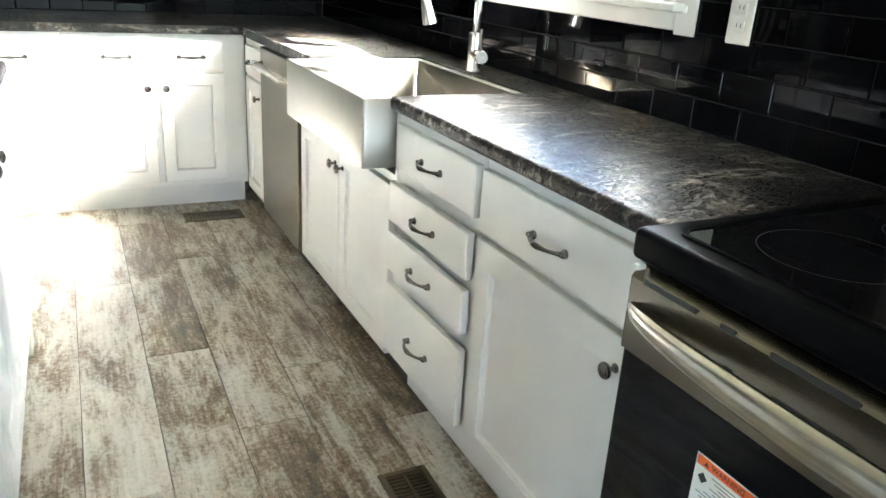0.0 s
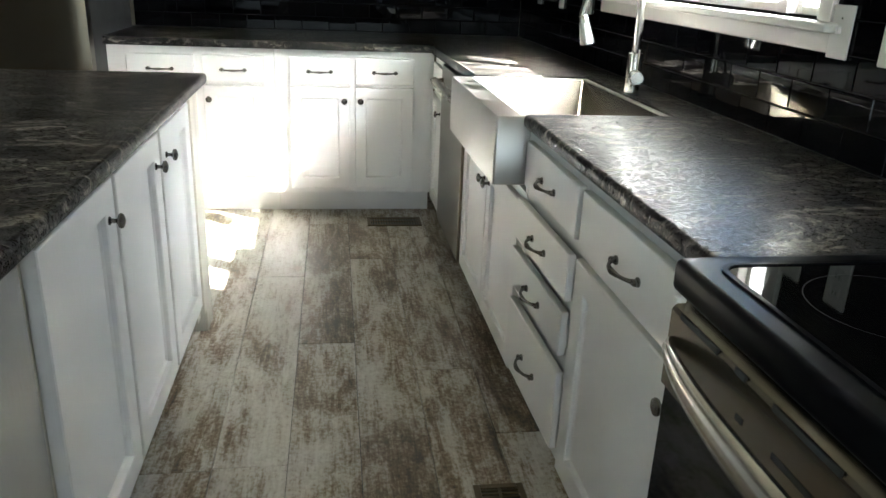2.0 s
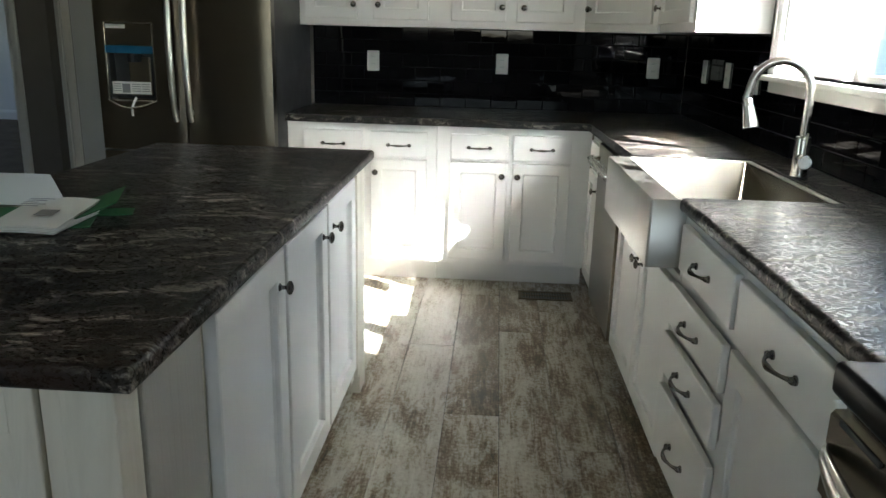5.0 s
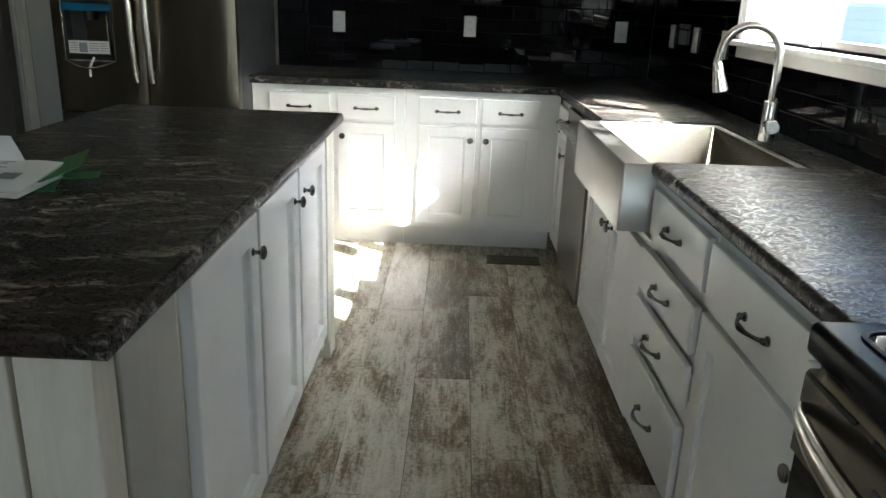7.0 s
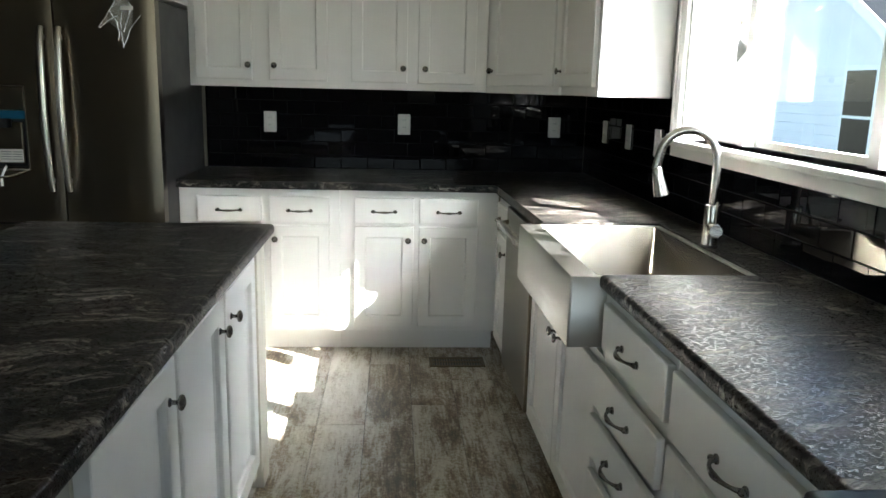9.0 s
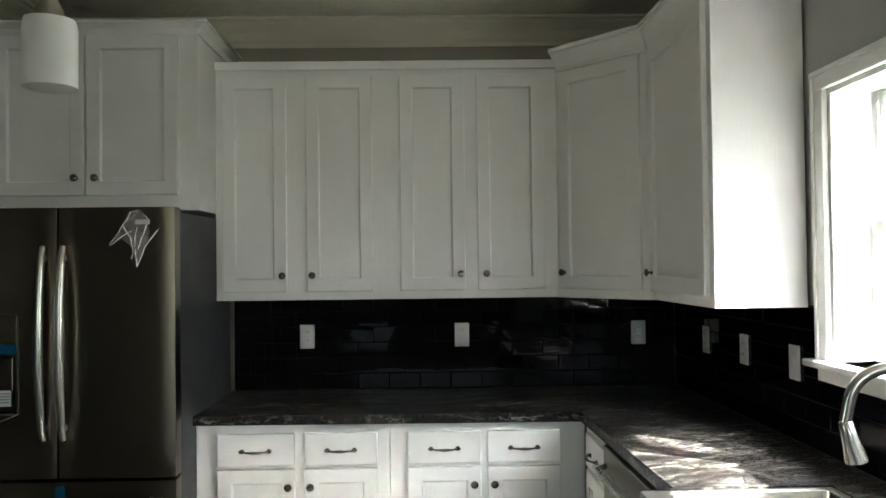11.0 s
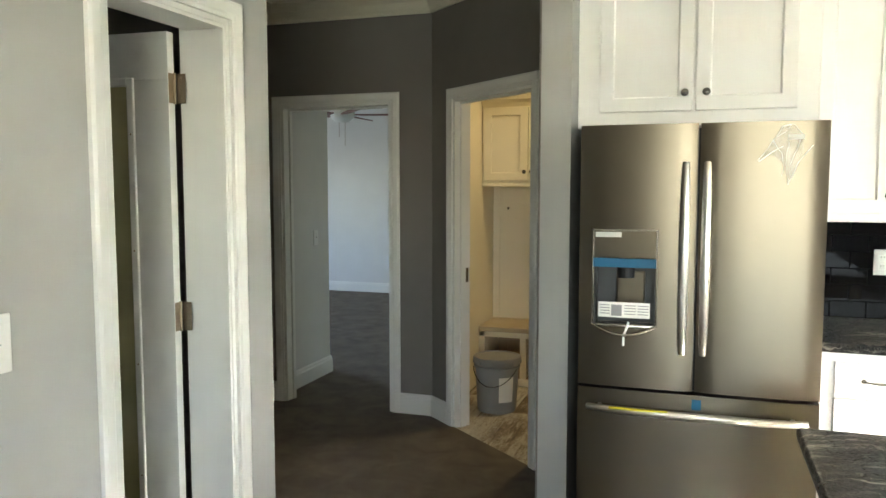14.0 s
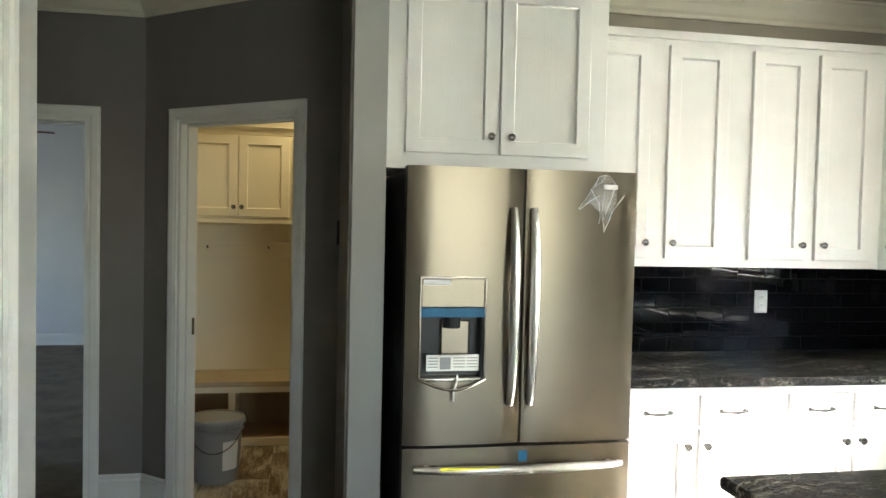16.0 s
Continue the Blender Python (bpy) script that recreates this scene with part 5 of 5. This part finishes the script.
for k in range(7):
    bm = bmesh.new()
    prev = None
    for i in range(9):
        u = i / 8
        x = -0.082 + 0.164 * u
        z = 0.0022 * k * (0.35 + 0.65 * u) + 0.010 * math.sin(math.pi * u) * (0.3 + 0.07 * k)
        q = [bm.verts.new((x + rs.uniform(-0.001, 0.001) + 0.001 * k, y + 0.003 * math.sin(2.1 * k), z + 0.018 * (y > 0) * k / 6 + dz)) for y in (-0.10, 0.10) for dz in (0.0, 0.0012)]
        if prev:
            for a, b in ((0, 1), (1, 3), (3, 2), (2, 0)):
                bm.faces.new((prev[a], prev[b], q[b], q[a]))
        else:
            bm.faces.new((q[0], q[1], q[3], q[2]))
        prev = q
    bm.faces.new((prev[0], prev[1], prev[3], prev[2]))
    page = part("page", bm, M_PAPER, bk, smooth=False)
tilt = math.degrees(math.atan2(0.018, 0.20))
for r in range(5):
    part("text_line", bx(-0.055, 0.066 - 0.013 * r, 0.0, 0.0 - 0.011 * (r % 3), 0.069 - 0.013 * r, 0.0006), M_INK, page, m=pose(0, 0, 0.0315, tilt))
part("printed_figure", bx(0.01, -0.045, 0.0, 0.05, -0.005, 0.0006), M_INK, page, m=pose(0, 0, 0.0305, tilt))
bm = bmesh.new()
prev = None
for i in range(9):
    u = i / 8
    y, z = 0.098 - 0.022 * u ** 1.4, 0.014 + 0.078 * u
    q = [bm.verts.new((x - 0.02 * u, y + dy, z)) for x in (-0.17, 0.01) for dy in (0.0, 0.0012)]
    if prev:
        for a, b in ((0, 1), (1, 3), (3, 2), (2, 0)):
            bm.faces.new((prev[a], prev[b], q[b], q[a]))
    prev = q
part("turned_page", bm, M_PAPER, bk, "cream page standing up")

# ---- mudroom ----
bench = thing("mudroom_bench", pose(-2.14, 6.53, 0), "cream built-in mudroom bench with open cubbies below", "bench")
part("seat", bx(-1.022, -0.43, 0.413, 0.895, 0.015, 0.45, 0.004), M_SEAT, bench, "worn tan wooden seat")
part("face_rail", bx(-1.022, -0.42, 0.372, 0.895, -0.40, 0.412, 0.002), M_CREAM, bench)
part("plinth", bx(-1.022, -0.42, 0.004, 0.895, -0.40, 0.06, 0.002), M_CREAM, bench)
for x in (-1.022, -0.705, 0.1, 0.87):
    part("divider", bx(x, -0.40 if x > -0.9 else -0.42, 0.06, x + 0.045, 0.015, 0.412), M_CREAM, bench)
part("cubby_floor", bx(-0.977, -0.40, 0.03, 0.87, 0.01, 0.06), M_WOODRAW, bench)
part("cubby_back", bx(-1.022, 0.0, 0.06, 0.895, 0.014, 0.36), M_WOODRAW, bench)
bp = thing("coat_panel", pose(-2.14, 6.545, 0), "cream panelled coat wall with small hooks", "wall panel")
part("backing", bx(-1.022, -0.008, 0.43, 0.895, 0.0, 1.52), M_CREAM, bp)
part("top_rail", bx(-0.967, -0.022, 1.27, 0.87, -0.008, 1.375, 0.002), M_CREAM, bp)
for x in (-1.022, 0.1, 0.85):
    part("stile", bx(x, -0.022, 0.44, x + 0.055, -0.008, 1.52, 0.002), M_CREAM, bp)
for x in (-0.893, -0.467, 0.3):
    hk = part("coat_hook", tube(bmesh.new(), [(x, -0.022, 1.345), (x, -0.05, 1.335), (x, -0.06, 1.35)], 0.006, 8), M_BRONZE, bp, "small dark coat hook")
mc = thing("wall_cabinet", pose(-3.163, 6.19, 0), "cream wall cabinet with two doors above the mudroom bench", "cabinet")
part("carcass", bx(0, 0, 1.53, 1.92, 0.345, 2.13, 0.001, 1), M_CREAM, mc)
part("bottom_rail", bx(0, -0.012, 1.515, 1.92, 0.01, 1.54, 0.002), M_CREAM, mc)
shaker(mc, "door", 0.016, 0.356, 1.56, 2.105, knob=(0.333, 1.625), mat=M_CREAM)
shaker(mc, "door", 0.362, 0.70, 1.56, 2.105, knob=(0.386, 1.625), mat=M_CREAM)
shaker(mc, "door", 0.72, 1.06, 1.56, 2.105, knob=(1.03, 1.625), mat=M_CREAM)
part("crown", cab_crown(bmesh.new(), [(0, 0), (1.92, 0)], 2.115, 2.175, 0.04), M_CREAM, mc)
bk2 = thing("paint_bucket", pose(-2.86, 5.50, 0.0), "grey plastic paint bucket with lid and wire handle", "bucket")
part("pail", lathe(bmesh.new(), [(0.128, 0.0), (0.132, 0.01), (0.148, 0.30), (0.158, 0.302), (0.158, 0.312), (0.150, 0.314), (0.150, 0.33), (0.158, 0.332), (0.158, 0.342), (0.148, 0.345)], 36), M_BUCKET, bk2, smooth=True)
bm = lathe(bmesh.new(), [(0.163, 0.338), (0.165, 0.36), (0.16, 0.372), (0.148, 0.374), (0.144, 0.366), (0.02, 0.366)], 36)
lid = part("lid", bm, M_BUCKET, bk2, "grey snap lid", smooth=True)
for i in range(12):
    a = 2 * math.pi * i / 12
    part("lid_tab", bx(-0.012, -0.004, -0.015, 0.012, 0.003, 0.012, 0.002, 1), M_BUCKET, lid, m=pose(0.164 * math.cos(a), 0.164 * math.sin(a), 0.345, 0, 0, math.degrees(a) + 90))
part("wire_handle", tube(bmesh.new(), [(0.16 * math.cos(radians(200 + 140 * i / 14)), 0.165 * math.sin(radians(200 + 140 * i / 14)), 0.30 - 0.11 * math.sin(math.pi * i / 14)) for i in range(15)], 0.003, 6), M_BRONZE, bk2, "thin wire handle")
bm = bmesh.new()
for i in range(6):
    a0, a1 = radians(-70 + 7 * i), radians(-70 + 7 * (i + 1))
    bm.faces.new([bm.verts.new((r * math.cos(a), r * math.sin(a), z)) for r, a, z in ((0.1385, a0, 0.08), (0.1385, a1, 0.08), (0.1485, a1, 0.25), (0.1485, a0, 0.25))])
part("paper_label", bm, M_PAPER, bk2, "white and pink paper label")

# ---- outdoors ----
M_GRASS = carpet_material("lawn", (0.07, 0.10, 0.03), (0.11, 0.11, 0.05))
M_SIDING = painted("pale_grey_vinyl_siding", (0.74, 0.735, 0.72), 0.6)
M_ROOF = painted("dark_shingle", (0.013, 0.015, 0.018), 0.9, bump_scale=40, bump=0.5)
M_ROOF.node_tree.nodes["Principled BSDF"].inputs["Specular IOR Level"].default_value = 0.08
M_BARK = painted("bark", (0.10, 0.075, 0.05), 0.95, bump_scale=30, bump=0.8)
M_LEAF = painted("leaf_green", (0.035, 0.06, 0.02), 0.6)
bm = bmesh.new()
prism(bm, [(1.26, -400), (600, -400), (600, 600), (1.26, 600)], -0.9, -0.6)
structure("ground", bm, M_GRASS, "sunlit lawn beside the house", "ground")
house = thing("neighbour_house", pose(9.0, 12.8, -0.6), "grey-sided neighbouring house with white trim and dark roof", "house")
bm = bmesh.new()
lo = [bm.verts.new((x, y, z)) for x in (0, 8) for y, z in ((0, 0), (8, 0), (8, 2.6), (4, 5.0), (0, 2.6))]
bm.faces.new(lo[:5][::-1])
bm.faces.new(lo[5:])
for i in range(5):
    bm.faces.new((lo[i], lo[(i + 1) % 5], lo[5 + (i + 1) % 5], lo[5 + i]))
hw = part("wall", bm, M_SIDING, house)
for k in range(13):
    part("siding_course", bx(-0.02, 0.02, 0.2 * k, -0.001, 7.98, 0.2 * k + 0.19, 0.004, 1), M_SIDING, hw)
for sgn in (0, 1):
    bm = bmesh.new()
    a, b = ((-0.35, 2.42), (4.0, 5.05)) if not sgn else ((8.35, 2.42), (4.0, 5.05))
    v = [bm.verts.new((x, y, z + dz)) for x in (-0.4, 8.4) for (y, z) in (a, b) for dz in (0.0, 0.14)]
    for f in ((0, 1, 3, 2), (4, 6, 7, 5), (0, 4, 5, 1), (2, 3, 7, 6), (1, 5, 7, 3), (0, 2, 6, 4)):
        bm.faces.new([v[i] for i in f])
    rf = part("roof", bm, M_ROOF, house, "dark shingle roof slope")
    bm = bmesh.new()
    v = [bm.verts.new((x, y, z + dz)) for x in (-0.44, -0.405) for (y, z) in (a, b) for dz in (-0.09, 0.15)]
    for f in ((0, 1, 3, 2), (4, 6, 7, 5), (0, 4, 5, 1), (2, 3, 7, 6), (1, 5, 7, 3), (0, 2, 6, 4)):
        bm.faces.new([v[i] for i in f])
    part("rake_board", bm, M_TRIM, rf, "white rake board")
bm = bmesh.new()
v = [bm.verts.new((x, y, z + dz)) for y in (-6.0, 5.5) for (x, z) in ((1.2, 2.5), (6.5, 6.3)) for dz in (0.0, 0.14)]
for f in ((0, 1, 3, 2), (4, 6, 7, 5), (0, 4, 5, 1), (2, 3, 7, 6), (1, 5, 7, 3), (0, 2, 6, 4)):
    bm.faces.new([v[i] for i in f])
main_roof = part("main_roof", bm, M_ROOF, house, "long dark shingle slope behind the gable")
part("fascia", bx(1.12, -6.0, 2.42, 1.18, 3.4, 2.62), M_TRIM, main_roof, "white eave board")
part("main_wall", bx(1.7, -5.6, 0, 6.5, 3.2, 2.6), M_SIDING, house)
wn = part("window", bx(-0.06, 1.3, 0.6, -0.02, 2.45, 2.6, 0.01), M_TRIM, house, "white window frame")
part("pane", bx(-0.07, 1.4, 0.7, -0.061, 2.35, 1.57), M_GLASSTOP, wn)
part("pane", bx(-0.07, 1.4, 1.63, -0.061, 2.35, 2.5), M_GLASSTOP, wn)
part("door", bx(-0.05, 0.45, 0.05, -0.02, 1.1, 2.15, 0.01), M_GREYSIDE, house, "dark grey door")


def tree(x, y, h, seed):
    rs = random.Random(seed)
    t = thing("tree", pose(x, y, -0.65), "leafy green tree behind the neighbouring house", "tree", "trees")
    bm = bmesh.new()
    tube(bm, [(0.1 * math.sin(k), 0.08 * math.cos(2 * k), h * 0.75 * k / 6) for k in range(7)], [0.22 * (1 - k / 8) for k in range(7)], 9)
    ends = []
    for i in range(14):
        a, z0 = rs.uniform(0, 6.28), h * rs.uniform(0.3, 0.7)
        ln = h * rs.uniform(0.18, 0.36)
        e = Vector((math.cos(a) * ln, math.sin(a) * ln, z0 + ln * rs.uniform(0.4, 1.0)))
        tube(bm, [(0, 0, z0), (e.x * 0.5, e.y * 0.5, z0 + (e.z - z0) * 0.6), e], [0.07, 0.05, 0.02], 6)
        ends.append(e)
    part("trunk", bm, M_BARK, t)
    verts, faces = [], []
    for i in range(2600):
        e = rs.choice(ends)
        c = e + Vector((rs.gauss(0, 1), rs.gauss(0, 1), rs.gauss(0, 0.8))) * h * 0.085
        u = Vector((rs.uniform(-1, 1), rs.uniform(-1, 1), rs.uniform(-1, 1))).normalized()
        w = u.orthogonal().normalized() * rs.uniform(0.05, 0.11)
        u = u * rs.uniform(0.1, 0.2)
        n = len(verts)
        verts += [c - u, c + w, c + u, c - w]
        faces.append((n, n + 1, n + 2, n + 3))
    me = bpy.data.meshes.new("crown")
    me.from_pydata([tuple(v) for v in verts], [], faces)
    me.materials.append(M_LEAF)
    cr = new("crown", me)
    cr.parent = t


tree(16.5, 9.0, 8.0, 1)
tree(20.0, 30.0, 11.0, 2)
tree(22.0, 20.0, 12.0, 3)

# ---- black wall tile ----
TW, TH, TG, TT = 0.150, 0.0735, 0.0028, 0.008
_tiles = {}


def tile_mesh(w, h):
    key = (round(w, 3), round(h, 3))
    if key not in _tiles:
        bm = bmesh.new()
        b = 0.002
        lo = [bm.verts.new((x, 0, z)) for x, z in ((0, 0), (w, 0), (w, h), (0, h))]
        mid = [bm.verts.new((x, -TT * 0.6, z)) for x, z in ((0, 0), (w, 0), (w, h), (0, h))]
        b = min(b, w * 0.3)
        hi = [bm.verts.new((x, -TT, z)) for x, z in ((b, b), (w - b, b), (w - b, h - b), (b, h - b))]
        for r, q in ((lo, mid), (mid, hi)):
            for i in range(4):
                bm.faces.new((r[i], r[(i + 1) % 4], q[(i + 1) % 4], q[i]))
        bm.faces.new(hi)
        _tiles[key] = mesh_of("tile", bm, M_TILE)
    return _tiles[key]


def tiling(parent, length, z0, rows, gaps, seed):
    """Running-bond tiles on the plane y = 0 facing -y; gaps: (x0, x1, z) where tiles stop below z."""
    rs = random.Random(seed)
    for r in range(rows):
        z = z0 + r * (TH + TG)
        x = -TW / 2 if r % 2 else 0.0
        while x < length - 0.01:
            a, b = max(0.0, x), min(length, x + TW)
            spans = [(a, b)]
            for g0, g1, gz in gaps:
                if z + TH > gz + 0.06:
                    spans = [q for s0, s1 in spans for q in ((s0, min(s1, g0)), (max(s0, g1), s1)) if q[1] - q[0] > 0.012]
            for s0, s1 in spans:
                if s1 - s0 > 0.012:
                    ob = new("tile", tile_mesh(s1 - s0, TH))
                    ob.parent = parent
                    ob.matrix_basis = pose(s0, 0, z, rs.gauss(0, 0.22), 0, rs.gauss(0, 0.16))
            x += TW + TG


sp = thing("backsplash", pose(-1.143, 4.445, 0), "glossy black subway tile backsplash behind the back worktop", "backsplash", kind="structure")
part("grout", bx(0, -0.004, 0.915, 2.185, 0.004, 1.376), M_GROUT, sp)
tiling(sp, 2.185, 0.9165, 6, (), 1)
sp = thing("backsplash", EAST @ pose(1.05, 4.435, 0, 0, 0, -90), "glossy black subway tile backsplash under the kitchen window", "backsplash", kind="structure")
bm = bmesh.new()
for q in ((0, -0.004, 0.915, 1.42, 0.004, 1.376), (1.42, -0.004, 0.915, 2.945, 0.004, 1.145), (2.945, -0.004, 0.915, 4.9, 0.004, 1.376)):
    box(bm, *q)
part("grout", bm, M_GROUT, sp)
tiling(sp, 4.9, 0.9165, 6, ((4.435 - WY1 - 0.062, 4.435 - WY0 + 0.062, 1.15),), 2)

# ---- plank floor ----
PW, PL, PG, PX = 0.2005, 1.35, 0.0022, 0.018
_planks = {}


def plank_mesh(w, l):
    key = (round(w, 3), round(l, 3))
    if key not in _planks:
        bm = bmesh.new()
        b = 0.0012
        lo = [bm.verts.new((x, y, -0.009)) for x, y in ((0, 0), (w, 0), (w, l), (0, l))]
        mid = [bm.verts.new((x, y, -b)) for x, y in ((0, 0), (w, 0), (w, l), (0, l))]
        hi = [bm.verts.new((x, y, 0)) for x, y in ((b, b), (w - b, b), (w - b, l - b), (b, l - b))]
        for r, q in ((lo, mid), (mid, hi)):
            for i in range(4):
                bm.faces.new((r[i], r[(i + 1) % 4], q[(i + 1) % 4], q[i]))
        bm.faces.new(hi)
        _planks[key] = mesh_of("plank", bm, M_PLANK)
    return _planks[key]


def planks(parent, x0, x1, y0, y1, phases, seed):
    rs = random.Random(seed)
    i0 = math.floor((x0 - PX) / PW)
    i = i0
    while PX + i * PW < x1:
        a, b = max(x0, PX + i * PW), min(x1, PX + (i + 1) * PW)
        ph = phases.get(i, rs.uniform(0, PL))
        y = ph - PL * math.ceil((ph - y0) / PL)
        while y < y1:
            c, d = max(y0, y), min(y1, y + PL)
            if d - c > 0.02 and b - a > 0.01:
                ob = new("plank", plank_mesh(b - a - PG, d - c - PG))
                ob.parent = parent
                ob.matrix_basis = pose(a, c, 0)
            y += PL
        i += 1


fl = thing("floor", pose(0, 0, 0), "whitewashed wood-print plank floor in the kitchen", "floor", kind="structure")
planks(fl, -1.95, 1.2, -4.0, 4.44, {0: 1.804, 1: 2.10, -1: 2.315, -2: 1.60, 2: 1.71, -3: 1.59}, 5)
fl2 = thing("floor_mudroom", pose(-3.16, 4.5, 0), "whitewashed wood-print plank floor in the mudroom", "floor", kind="structure")
planks(fl2, 0.0, 1.95, 0.0, 2.05, {}, 8)
